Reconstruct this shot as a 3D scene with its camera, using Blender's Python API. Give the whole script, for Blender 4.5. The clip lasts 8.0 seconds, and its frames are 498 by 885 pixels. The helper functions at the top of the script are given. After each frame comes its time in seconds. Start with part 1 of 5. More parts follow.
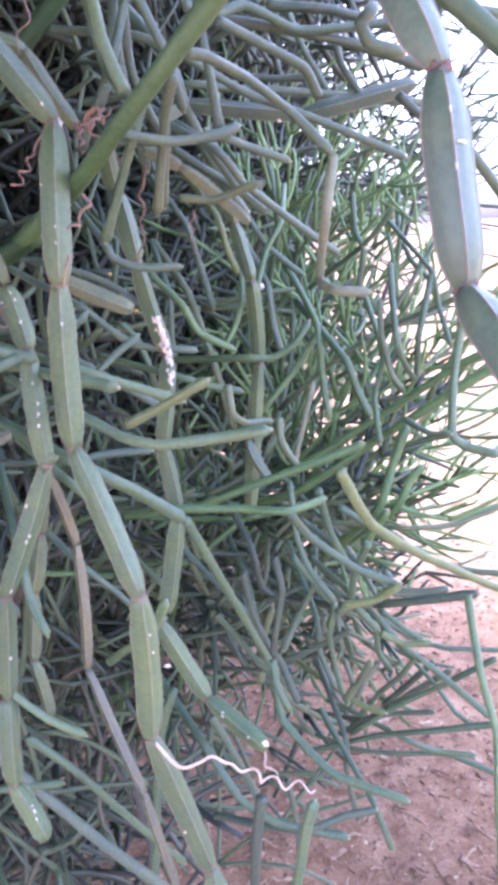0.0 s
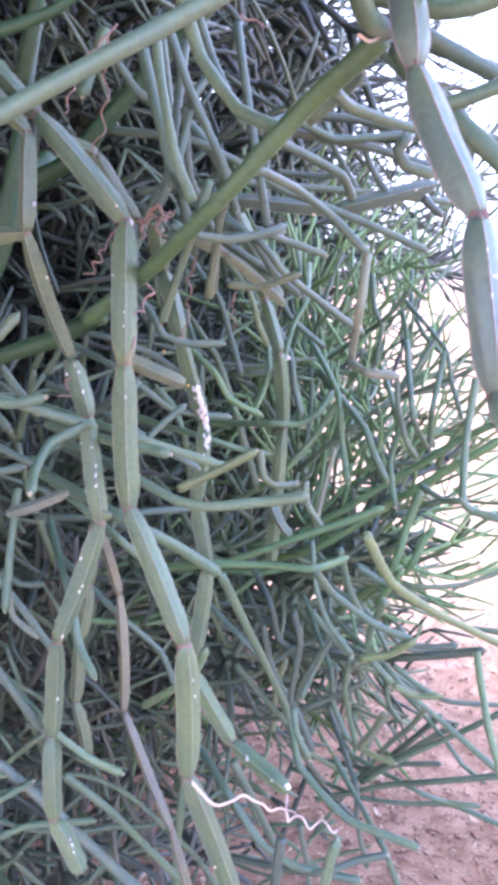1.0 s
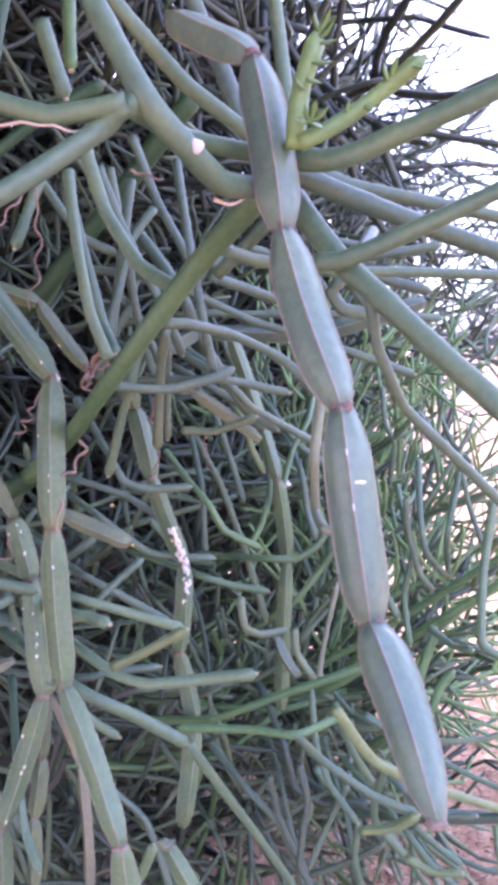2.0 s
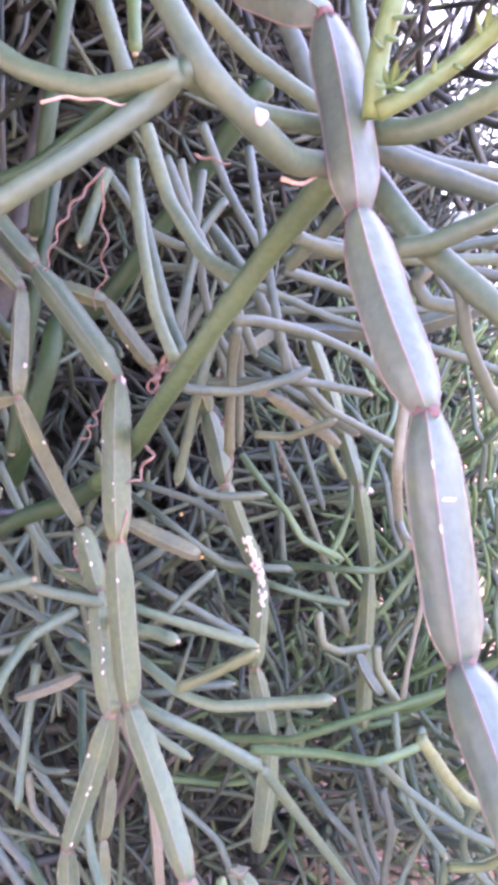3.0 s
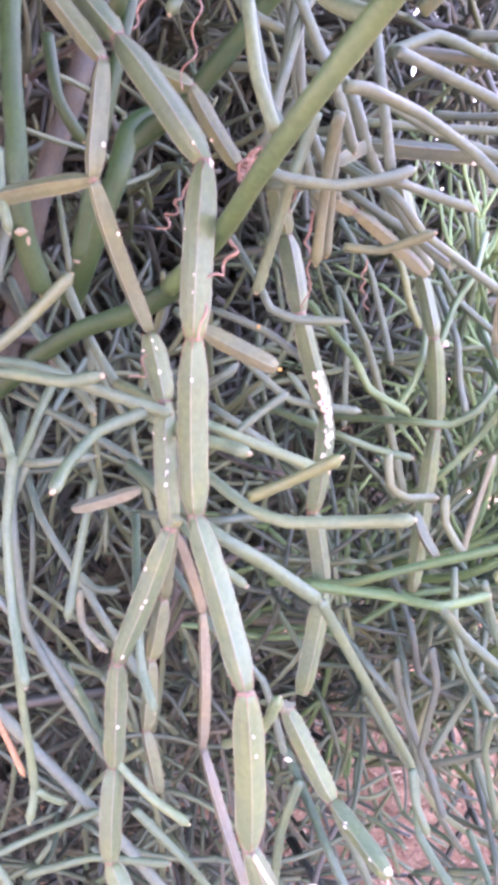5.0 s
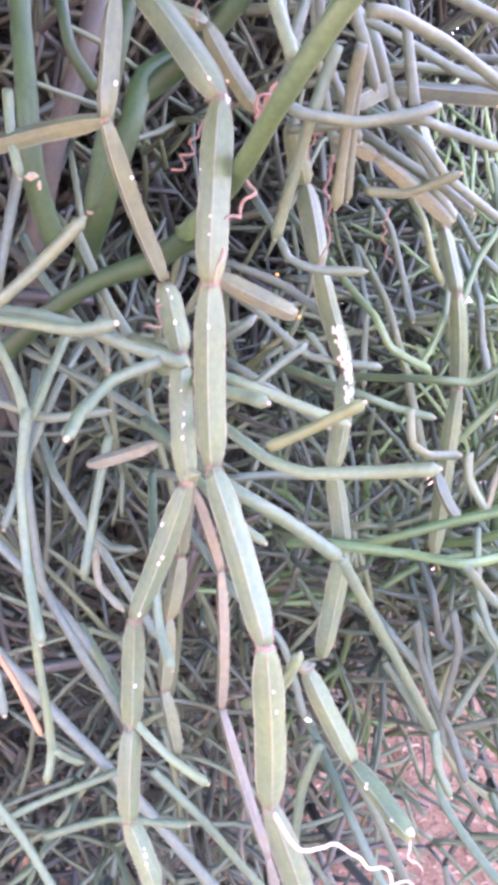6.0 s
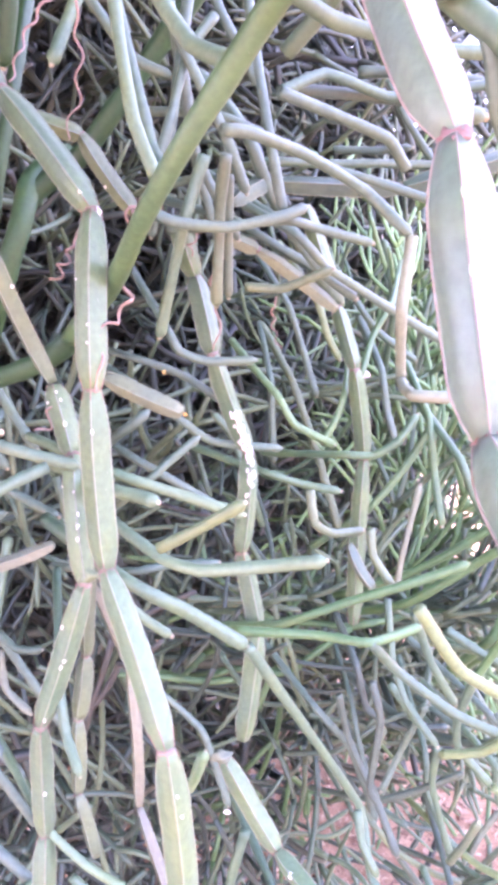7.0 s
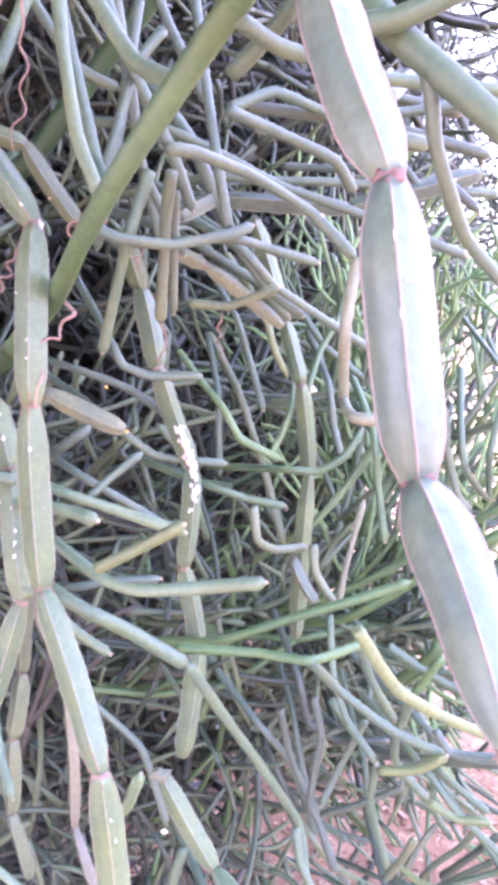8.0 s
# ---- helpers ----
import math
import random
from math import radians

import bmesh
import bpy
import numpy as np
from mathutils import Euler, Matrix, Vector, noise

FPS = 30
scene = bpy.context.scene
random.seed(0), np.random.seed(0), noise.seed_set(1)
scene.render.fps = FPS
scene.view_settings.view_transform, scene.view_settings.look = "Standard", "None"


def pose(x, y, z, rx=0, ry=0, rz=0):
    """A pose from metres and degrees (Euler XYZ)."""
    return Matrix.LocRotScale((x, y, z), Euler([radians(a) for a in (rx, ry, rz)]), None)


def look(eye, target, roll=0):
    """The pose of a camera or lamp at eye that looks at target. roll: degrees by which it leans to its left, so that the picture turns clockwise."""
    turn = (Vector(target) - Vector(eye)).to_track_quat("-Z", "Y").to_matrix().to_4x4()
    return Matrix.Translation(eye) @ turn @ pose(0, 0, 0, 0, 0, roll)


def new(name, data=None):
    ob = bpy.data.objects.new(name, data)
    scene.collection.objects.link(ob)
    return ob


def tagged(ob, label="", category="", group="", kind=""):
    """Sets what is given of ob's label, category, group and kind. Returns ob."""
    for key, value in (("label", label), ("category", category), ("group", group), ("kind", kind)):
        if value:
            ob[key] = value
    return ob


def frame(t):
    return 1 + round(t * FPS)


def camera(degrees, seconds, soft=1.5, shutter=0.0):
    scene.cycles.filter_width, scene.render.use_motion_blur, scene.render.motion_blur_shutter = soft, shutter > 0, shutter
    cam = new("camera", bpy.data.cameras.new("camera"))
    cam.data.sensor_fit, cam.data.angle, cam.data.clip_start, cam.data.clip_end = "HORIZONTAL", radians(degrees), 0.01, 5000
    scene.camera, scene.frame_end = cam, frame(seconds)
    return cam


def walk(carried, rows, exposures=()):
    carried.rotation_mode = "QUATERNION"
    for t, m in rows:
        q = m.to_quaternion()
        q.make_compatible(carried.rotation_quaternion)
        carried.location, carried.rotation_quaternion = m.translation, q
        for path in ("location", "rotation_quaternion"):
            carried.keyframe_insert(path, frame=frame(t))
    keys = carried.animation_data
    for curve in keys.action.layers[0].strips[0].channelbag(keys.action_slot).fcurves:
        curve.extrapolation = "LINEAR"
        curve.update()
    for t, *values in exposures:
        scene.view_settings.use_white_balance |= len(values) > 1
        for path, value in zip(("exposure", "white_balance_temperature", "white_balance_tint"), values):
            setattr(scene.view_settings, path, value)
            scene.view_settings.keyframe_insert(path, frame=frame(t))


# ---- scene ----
cam = camera(32.60, 8.0, soft=5.0)
PATH = [
    (0, (0.0000, 0.0000, 1.3000), (0.0000, 0.9711, 1.0615), -3.50),
    (0.2, (-0.0100, -0.0115, 1.3080), (-0.0120, 0.9640, 1.0900), -2.30),
    (0.5, (-0.0200, -0.0207, 1.3071), (-0.0259, 0.9557, 1.0909), -1.70),
    (0.7, (-0.0205, -0.0330, 1.3140), (-0.0200, 0.9475, 1.1165), -2.10),
    (1, (-0.0226, -0.0428, 1.3192), (-0.0144, 0.9405, 1.1376), -1.75),
    (1.2, (-0.0240, -0.0400, 1.3245), (0.0025, 0.9410, 1.1330), -1.10),
    (1.5, (0.0069, -0.0341, 1.3363), (0.0124, 0.9567, 1.2005), -3.42),
    (1.7, (0.0270, -0.0180, 1.3470), (0.0090, 0.9750, 1.2330), -3.50),
    (2, (0.0544, 0.0081, 1.3529), (-0.0487, 0.9984, 1.2600), -4.31),
    (2.2, (0.0578, 0.0233, 1.3532), (-0.1032, 1.0060, 1.2614), -4.15),
    (3.3, (0.0540, 0.0382, 1.3518), (-0.1552, 1.0129, 1.2722), -5.15),
    (3.5, (0.0535, 0.0392, 1.3530), (-0.1634, 1.0124, 1.2756), -5.45),
    (4, (0.0473, 0.0430, 1.3451), (-0.1715, 1.0130, 1.2393), -4.61),
    (4.2, (0.0430, 0.0480, 1.3310), (-0.1850, 1.0115, 1.1910), -3.80),
    (4.5, (0.0330, 0.0526, 1.3197), (-0.2009, 1.0110, 1.1556), -2.33),
    (4.7, (0.0300, 0.0530, 1.3160), (-0.2045, 1.0080, 1.1365), -1.75),
    (5, (0.0264, 0.0535, 1.3057), (-0.2125, 1.0061, 1.1174), -0.90),
    (5.2, (0.0226, 0.0549, 1.2995), (-0.2167, 1.0054, 1.1015), -0.61),
    (6.3, (0.0233, 0.0627, 1.2915), (-0.2429, 1.0033, 1.0805), -1.94),
    (6.5, (0.0241, 0.0637, 1.2921), (-0.2449, 1.0046, 1.0862), -2.30),
    (6.8, (0.0400, 0.0650, 1.3020), (-0.1955, 1.0210, 1.1275), -3.60),
    (7, (0.0465, 0.0660, 1.3094), (-0.1462, 1.0351, 1.1553), -4.01),
    (7.2, (0.0495, 0.0650, 1.3150), (-0.1305, 1.0380, 1.1770), -3.80),
    (7.5, (0.0521, 0.0661, 1.3201), (-0.1186, 1.0427, 1.1891), -3.81),
    (8, (0.0507, 0.0698, 1.3155), (-0.0867, 1.0483, 1.1619), -2.56),
]
LEVELS = [(0.0, 3.34, 5390, 39), (1.0, 3.43, 5240, 39), (2.0, 3.18, 5370, 45), (3.5, 4.06, 5850, 58), (4.5, 4.08, 5940, 56), (5.0, 4.2, 5940, 56), (6.5, 4.4, 5720, 53), (7.0, 4.5, 5680, 54), (8.0, 4.21, 5660, 54)]
walk(cam, [(t, look(eye, target, roll)) for t, eye, target, roll in PATH], LEVELS)

# ---- sky and sun ----
SUN_FROM = Vector((-0.62, 0.30, 0.72)).normalized()
world = bpy.data.worlds.new("sky")
scene.world = world
world.use_nodes = True
sky = world.node_tree.nodes.new("ShaderNodeTexSky")
sky.sky_type, sky.sun_disc = "NISHITA", False
sky.sun_elevation = math.asin(SUN_FROM.z)
sky.sun_rotation = math.atan2(SUN_FROM.x, SUN_FROM.y)
sky.air_density, sky.dust_density, sky.ozone_density = 1.0, 4.0, 1.0
back = world.node_tree.nodes["Background"]
back.inputs["Strength"].default_value = 0.15
haze = world.node_tree.nodes.new("ShaderNodeHueSaturation")
haze.inputs["Saturation"].default_value = 0.5
world.node_tree.links.new(sky.outputs["Color"], haze.inputs["Color"])
world.node_tree.links.new(haze.outputs["Color"], back.inputs["Color"])
sun = new("sun", bpy.data.lights.new("sun", "SUN"))
sun.data.energy, sun.data.angle, sun.data.color = 0.75, radians(0.6), (1.0, 0.95, 0.86)
sun.matrix_world = look((0, 0, 6), Vector((0, 0, 6)) - SUN_FROM)


# ---- materials ----
def nodes_of(name, rough=0.5, spec=0.4):
    m = bpy.data.materials.new(name)
    m.use_nodes = True
    n, l = m.node_tree.nodes, m.node_tree.links
    b = n["Principled BSDF"]
    b.inputs["Roughness"].default_value = rough
    b.inputs["Specular IOR Level"].default_value = spec
    return m, n, l, b


def ramp(n, stops):
    r = n.new("ShaderNodeValToRGB")
    e = r.color_ramp.elements
    while len(e) < len(stops):
        e.new(0.5)
    for k, (p, c) in zip(e, stops):
        k.position, k.color = p, (*c, 1)
    return r


def noise_tex(n, l, scale, detail=3.0, stretch=None):
    co = n.new("ShaderNodeTexCoord")
    t = n.new("ShaderNodeTexNoise")
    t.inputs["Scale"].default_value, t.inputs["Detail"].default_value = scale, detail
    if stretch:
        mp = n.new("ShaderNodeMapping")
        mp.inputs["Scale"].default_value = stretch
        l.new(co.outputs["Object"], mp.inputs["Vector"])
        l.new(mp.outputs["Vector"], t.inputs["Vector"])
    else:
        l.new(co.outputs["Object"], t.inputs["Vector"])
    return t


def mix(n, l, fac, a, b, mode="MIX"):
    m = n.new("ShaderNodeMix")
    m.data_type, m.blend_type = "RGBA", mode
    for socket, value in ((m.inputs[0], fac), (m.inputs[6], a), (m.inputs[7], b)):
        if hasattr(value, "is_output"):
            l.new(value, socket)
        elif isinstance(value, (tuple, list)):
            socket.default_value = (*value, 1)
        else:
            socket.default_value = value
    return m.outputs[2]


def muted(c, keep=0.9):
    """The colour under its dull waxy bloom."""
    g = 0.3 * c[0] + 0.6 * c[1] + 0.1 * c[2]
    return tuple(g + (k - g) * keep for k in c)


def succulent(name, low, high, rough=0.42, speck=0.0, islands=False, spread=0.14, coat=0.10, keep=0.9, flesh=0.0):
    """A waxy green skin: two tones in patches, fine mottling, pale pores and a slight bloom."""
    low, high = muted(low, keep), muted(high, keep)
    m, n, l, b = nodes_of(name, rough, 0.45)
    b.inputs["Coat Weight"].default_value, b.inputs["Coat Roughness"].default_value = coat, 0.22
    if flesh:
        # watery tissue that lets light through
        b.inputs["Subsurface Weight"].default_value, b.inputs["Subsurface Scale"].default_value = flesh, 0.01
        b.inputs["Subsurface Radius"].default_value = (0.8, 1.0, 0.6)
    patch = noise_tex(n, l, 16.0, 2.0)
    fine = noise_tex(n, l, 380.0, 2.0)
    r = ramp(n, [(0.25, low), (0.75, high)])
    l.new(patch.outputs["Fac"], r.inputs["Fac"])
    rf = ramp(n, [(0.3, (0.84, 0.84, 0.84)), (0.7, (1.13, 1.13, 1.13))])
    l.new(fine.outputs["Fac"], rf.inputs["Fac"])
    col = mix(n, l, 0.8, r.outputs["Color"], rf.outputs["Color"], "MULTIPLY")
    blotch = noise_tex(n, l, 62.0, 3.0)
    rm = ramp(n, [(0.32, (0.86, 0.92, 0.98)), (0.5, (1.0, 1.0, 1.0)), (0.68, (1.14, 1.09, 0.94))])
    l.new(blotch.outputs["Fac"], rm.inputs["Fac"])
    col = mix(n, l, 0.9, col, rm.outputs["Color"], "MULTIPLY")
    pick = n.new("ShaderNodeNewGeometry" if islands else "ShaderNodeObjectInfo")
    one = ramp(n, [(0.0, (1 - spread, 1 - spread, 1 - 0.7 * spread)), (0.5, (1.0, 1.0, 1.0)), (1.0, (1 + spread, 1 + 0.8 * spread, 1 + 0.4 * spread))])
    l.new(pick.outputs["Random Per Island" if islands else "Random"], one.inputs["Fac"])
    col = mix(n, l, 1.0, col, one.outputs["Color"], "MULTIPLY")
    if speck:
        v = n.new("ShaderNodeTexVoronoi")
        v.inputs["Scale"].default_value = 190.0
        co = n.new("ShaderNodeTexCoord")
        l.new(co.outputs["Object"], v.inputs["Vector"])
        rs = ramp(n, [(0.0, (1, 1, 1)), (speck, (0, 0, 0))])
        l.new(v.outputs["Distance"], rs.inputs["Fac"])
        col = mix(n, l, rs.outputs["Color"], col, (0.55, 0.52, 0.45))
    l.new(col, b.inputs["Base Color"])
    bump = n.new("ShaderNodeBump")
    bump.inputs["Strength"].default_value, bump.inputs["Distance"].default_value = 0.25, 0.0006
    l.new(fine.outputs["Fac"], bump.inputs["Height"])
    l.new(bump.outputs["Normal"], b.inputs["Normal"])
    rr = ramp(n, [(0.3, (rough - 0.08,) * 3), (0.7, (rough + 0.14,) * 3)])
    l.new(patch.outputs["Fac"], rr.inputs["Fac"])
    l.new(rr.outputs["Color"], b.inputs["Roughness"])
    return m


SKIN = {
    "green": succulent("vine_green", (0.090, 0.150, 0.078), (0.122, 0.186, 0.104), speck=0.04, keep=1.0, flesh=0.4),
    "rind": succulent("pale_rind", (0.114, 0.176, 0.126), (0.148, 0.210, 0.154), rough=0.40, coat=0.22, spread=0.06, keep=1.0, flesh=0.7),
    "grey": succulent("grey_green", (0.074, 0.126, 0.084), (0.108, 0.164, 0.114), speck=0.03, keep=0.95),
    "olive": succulent("olive", (0.094, 0.140, 0.070), (0.128, 0.178, 0.096), speck=0.04),
    "pink": succulent("pinkish_brown", (0.136, 0.144, 0.094), (0.176, 0.184, 0.126), rough=0.5),
    "dry": succulent("withered_tan", (0.142, 0.182, 0.100), (0.198, 0.240, 0.142), rough=0.65),
    "branch": succulent("branch_green", (0.066, 0.144, 0.050), (0.100, 0.192, 0.072), speck=0.04, rough=0.48, keep=0.95),
    "pale": succulent("pale_green", (0.090, 0.158, 0.084), (0.126, 0.196, 0.114), speck=0.03, keep=0.95),
    "teal": succulent("blue_green", (0.062, 0.122, 0.068), (0.098, 0.168, 0.096), speck=0.03, keep=0.9),
    "khaki": succulent("khaki", (0.142, 0.176, 0.110), (0.182, 0.216, 0.142), rough=0.55),
    "yellow": succulent("yellow_green", (0.118, 0.180, 0.066), (0.158, 0.224, 0.092)),
    "bluegrey": succulent("blue_grey", (0.092, 0.152, 0.108), (0.132, 0.196, 0.144)),
    # darker branch green, with the upper-left shade put into its colour
    "deep": succulent("branch_green_shaded", (0.022, 0.062, 0.022), (0.038, 0.094, 0.034), rough=0.5, keep=1.0),
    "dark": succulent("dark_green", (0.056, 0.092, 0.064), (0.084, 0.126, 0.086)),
    "dead": succulent("dead_orange", (0.302, 0.185, 0.088), (0.386, 0.252, 0.126), rough=0.75),
    "bark": succulent("grey_bark", (0.044, 0.050, 0.038), (0.080, 0.086, 0.066), rough=0.85),
    "shoot": succulent("young_shoot", (0.140, 0.250, 0.066), (0.196, 0.312, 0.096)),
    "fresh": succulent("fresh_green", (0.074, 0.156, 0.070), (0.128, 0.226, 0.100), spread=0.4),
    "young": succulent("young_green", (0.098, 0.216, 0.080), (0.180, 0.326, 0.120), spread=0.45),
    # inner stems: the shade of the bush's interior is put into these two colours
    "thicket": succulent("thicket_green_shaded", (0.045, 0.079, 0.047), (0.080, 0.122, 0.075), spread=0.5, keep=1.0),
    "brown": succulent("thicket_brown_shaded", (0.056, 0.064, 0.046), (0.090, 0.102, 0.074), rough=0.6, spread=0.45),
    "lacy": succulent("lacy_green", (0.082, 0.128, 0.086), (0.124, 0.174, 0.120), islands=True, spread=0.4, keep=0.95),
    # colour set darker than the stems are, so it carries the tangle's shade
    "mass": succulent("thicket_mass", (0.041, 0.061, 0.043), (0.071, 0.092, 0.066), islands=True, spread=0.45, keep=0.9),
}
RIB = succulent("red_rib", (0.205, 0.182, 0.152), (0.300, 0.240, 0.212), rough=0.40)
PALE_RIB = succulent("pale_rib", (0.165, 0.205, 0.140), (0.215, 0.250, 0.178), rough=0.5)
CORK = succulent("red_cork", (0.165, 0.092, 0.078), (0.275, 0.165, 0.140), rough=0.6)
JOINT = succulent("red_joint", (0.165, 0.128, 0.098), (0.245, 0.190, 0.150), rough=0.6)
TENDRIL = succulent("tendril", (0.210, 0.132, 0.098), (0.330, 0.236, 0.182), rough=0.6)
PALE_TENDRIL = succulent("pale_tendril", (0.480, 0.380, 0.310), (0.620, 0.520, 0.450), rough=0.6)
WHITE = succulent("dull_white", (0.640, 0.610, 0.550), (0.820, 0.790, 0.740), rough=0.55)
BUD = succulent("yellow_bud", (0.520, 0.330, 0.060), (0.640, 0.420, 0.100), rough=0.6)
TIP = succulent("scarred_tip", (0.270, 0.262, 0.165), (0.370, 0.345, 0.240), rough=0.7)


def soil_material():
    m, n, l, b = nodes_of("red_soil", 0.92, 0.2)
    big, mid, fine = noise_tex(n, l, 1.3, 5.0), noise_tex(n, l, 16.0, 6.0), noise_tex(n, l, 140.0, 4.0)
    r = ramp(n, [(0.28, (0.206, 0.120, 0.072)), (0.5, (0.286, 0.182, 0.112)), (0.72, (0.384, 0.264, 0.170))])
    l.new(mid.outputs["Fac"], r.inputs["Fac"])
    rb = ramp(n, [(0.3, (0.85, 0.85, 0.88)), (0.7, (1.18, 1.12, 1.05))])
    l.new(big.outputs["Fac"], rb.inputs["Fac"])
    rf = ramp(n, [(0.3, (0.72, 0.72, 0.72)), (0.72, (1.25, 1.25, 1.25))])
    l.new(fine.outputs["Fac"], rf.inputs["Fac"])
    col = mix(n, l, 1.0, mix(n, l, 1.0, r.outputs["Color"], rb.outputs["Color"], "MULTIPLY"), rf.outputs["Color"], "MULTIPLY")
    l.new(col, b.inputs["Base Color"])
    bump = n.new("ShaderNodeBump")
    bump.inputs["Strength"].default_value, bump.inputs["Distance"].default_value = 0.7, 0.012
    l.new(mix(n, l, 0.4, mid.outputs["Fac"], fine.outputs["Fac"]), bump.inputs["Height"])
    l.new(bump.outputs["Normal"], b.inputs["Normal"])
    return m


def litter_material():
    m, n, l, b = nodes_of("dry_litter", 0.85, 0.2)
    g = n.new("ShaderNodeNewGeometry")
    r = ramp(n, [(0.0, (0.15, 0.09, 0.065)), (0.3, (0.28, 0.18, 0.125)), (0.6, (0.33, 0.225, 0.155)), (0.85, (0.40, 0.285, 0.19)), (1.0, (0.50, 0.39, 0.27))])
    l.new(g.outputs["Random Per Island"], r.inputs["Fac"])
    f = noise_tex(n, l, 120.0, 3.0)
    rf = ramp(n, [(0.3, (0.8, 0.8, 0.8)), (0.7, (1.15, 1.15, 1.15))])
    l.new(f.outputs["Fac"], rf.inputs["Fac"])
    l.new(mix(n, l, 1.0, r.outputs["Color"], rf.outputs["Color"], "MULTIPLY"), b.inputs["Base Color"])
    return m


SOIL, LITTER = soil_material(), litter_material()


# ---- mesh helpers ----
def spline(points, step, taut=0.0):
    """Points of a smooth curve through the nodes, about a step apart. taut: 1 gives straight pieces."""
    p = [Vector(q) for q in points]
    p = [p[0] * 2 - p[1], *p, p[-1] * 2 - p[-2]]
    out = []
    for a, b, c, d in zip(p, p[1:], p[2:], p[3:]):
        k = max(2, int((c - b).length / step))
        for i in range(k):
            t = i / k
            out.append((0.5 * (2 * b + (c - a) * t + (2 * a - 5 * b + 4 * c - d) * t * t + (3 * b - a - 3 * c + d) * t ** 3)).lerp(b.lerp(c, t), taut))
    out.append(p[-2])
    return out


def sides_along(line):
    """A side and an up for each point of a line, without twist."""
    side = None
    out = []
    for i, q in enumerate(line):
        ahead = (line[min(i + 1, len(line) - 1)] - line[max(i - 1, 0)]).normalized()
        if side is None:
            side = ahead.cross(Vector((0.3, -0.9, 0.32))).normalized()
        side = (side - ahead * side.dot(ahead)).normalized()
        out.append((side, ahead.cross(side)))
    return out


def tube_data(line, radii, sides=10, close=True):
    """Vertices and faces of a tube with rounded ends."""
    verts, faces = [], []
    fr = sides_along(line)
    for q, r, (s, u) in zip(line, radii, fr):
        for k in range(sides):
            a = 2 * math.pi * k / sides
            verts.append(q + s * (r * math.cos(a)) + u * (r * math.sin(a)))
    for i in range(len(line) - 1):
        for k in range(sides):
            a, b = i * sides + k, i * sides + (k + 1) % sides
            faces.append((a, b, b + sides, a + sides))
    if close:
        faces.append(tuple(range(sides - 1, -1, -1)))
        faces.append(tuple((len(line) - 1) * sides + k for k in range(sides)))
    return verts, faces


def mesh_of(name, verts, faces, materials, smooth=True, slots=None):
    me = bpy.data.meshes.new(name)
    me.from_pydata([tuple(v) for v in verts], [], faces)
    for m in materials:
        me.materials.append(m)
    if slots:
        me.polygons.foreach_set("material_index", slots)
    if smooth:
        me.polygons.foreach_set("use_smooth", [True] * len(me.polygons))
    me.update()
    return me


def part(name, me, parent, label=""):
    ob = new(name, me)
    ob.parent = parent
    ob.matrix_parent_inverse = parent.matrix_world.inverted()
    return tagged(ob, label=label)


def anchor(name, place, label, category, group="", kind=""):
    ob = new(name)
    ob.matrix_world = Matrix.Translation(place)
    ob.empty_display_size = 0.05
    bpy.context.view_layer.update()
    return tagged(ob, label, category, group, kind)


def rounded(line, r, seed, swell=0.05, blunt=True):
    """Radii along a stem: slightly uneven, rounded off at its tip."""
    n = len(line)
    total = sum((b - a).length for a, b in zip(line, line[1:]))
    out, run = [], 0.0
    for i, q in enumerate(line):
        if i:
            run += (q - line[i - 1]).length
        k = 1 + swell * noise.noise(q * 60 + Vector((seed, 0, 0))) + 0.06 * math.cos(run / total * 6.3)
        # faint swellings where joints meet
        k *= 1 + 0.07 * math.exp(-(((run + seed * 0.0137) % 0.052 - 0.026) / 0.0032) ** 2)
        left = total - run
        if blunt and left < r * 1.1:
            k *= math.sqrt(max(0.05, 1 - (1 - left / (r * 1.1)) ** 2))
        out.append(r * k)
    return out


# ---- ground ----
def height(x, y):
    near = 1.0 if abs(x) < 6 and abs(y) < 9 else 0.4
    return near * (0.035 * noise.noise(Vector((x * 0.7, y * 0.7, 0))) + 0.014 * noise.noise(Vector((x * 4, y * 4, 3))) + 0.006 * noise.noise(Vector((x * 17, y * 17, 7))))


def build_ground():
    xs = sorted({*np.round(np.linspace(-0.8, 1.8, 90), 4), *np.round(np.geomspace(2.0, 1500, 40), 3), *np.round(-np.geomspace(1.0, 1500, 40), 3)})
    ys = sorted({*np.round(np.linspace(0.9, 4.0, 110), 4), *np.round(np.geomspace(4.2, 1800, 50), 3), *np.round(0.8 - np.geomspace(0.1, 1500, 34), 3)})
    verts = [(x, y, height(x, y)) for y in ys for x in xs]
    w = len(xs)
    faces = [(j * w + i, j * w + i + 1, (j + 1) * w + i + 1, (j + 1) * w + i) for j in range(len(ys) - 1) for i in range(w - 1)]
    ob = new("ground", mesh_of("ground", verts, faces, [SOIL]))
    tagged(ob, "bare reddish-brown soil, dry and crumbly, running to the horizon", "ground", kind="structure")


build_ground()


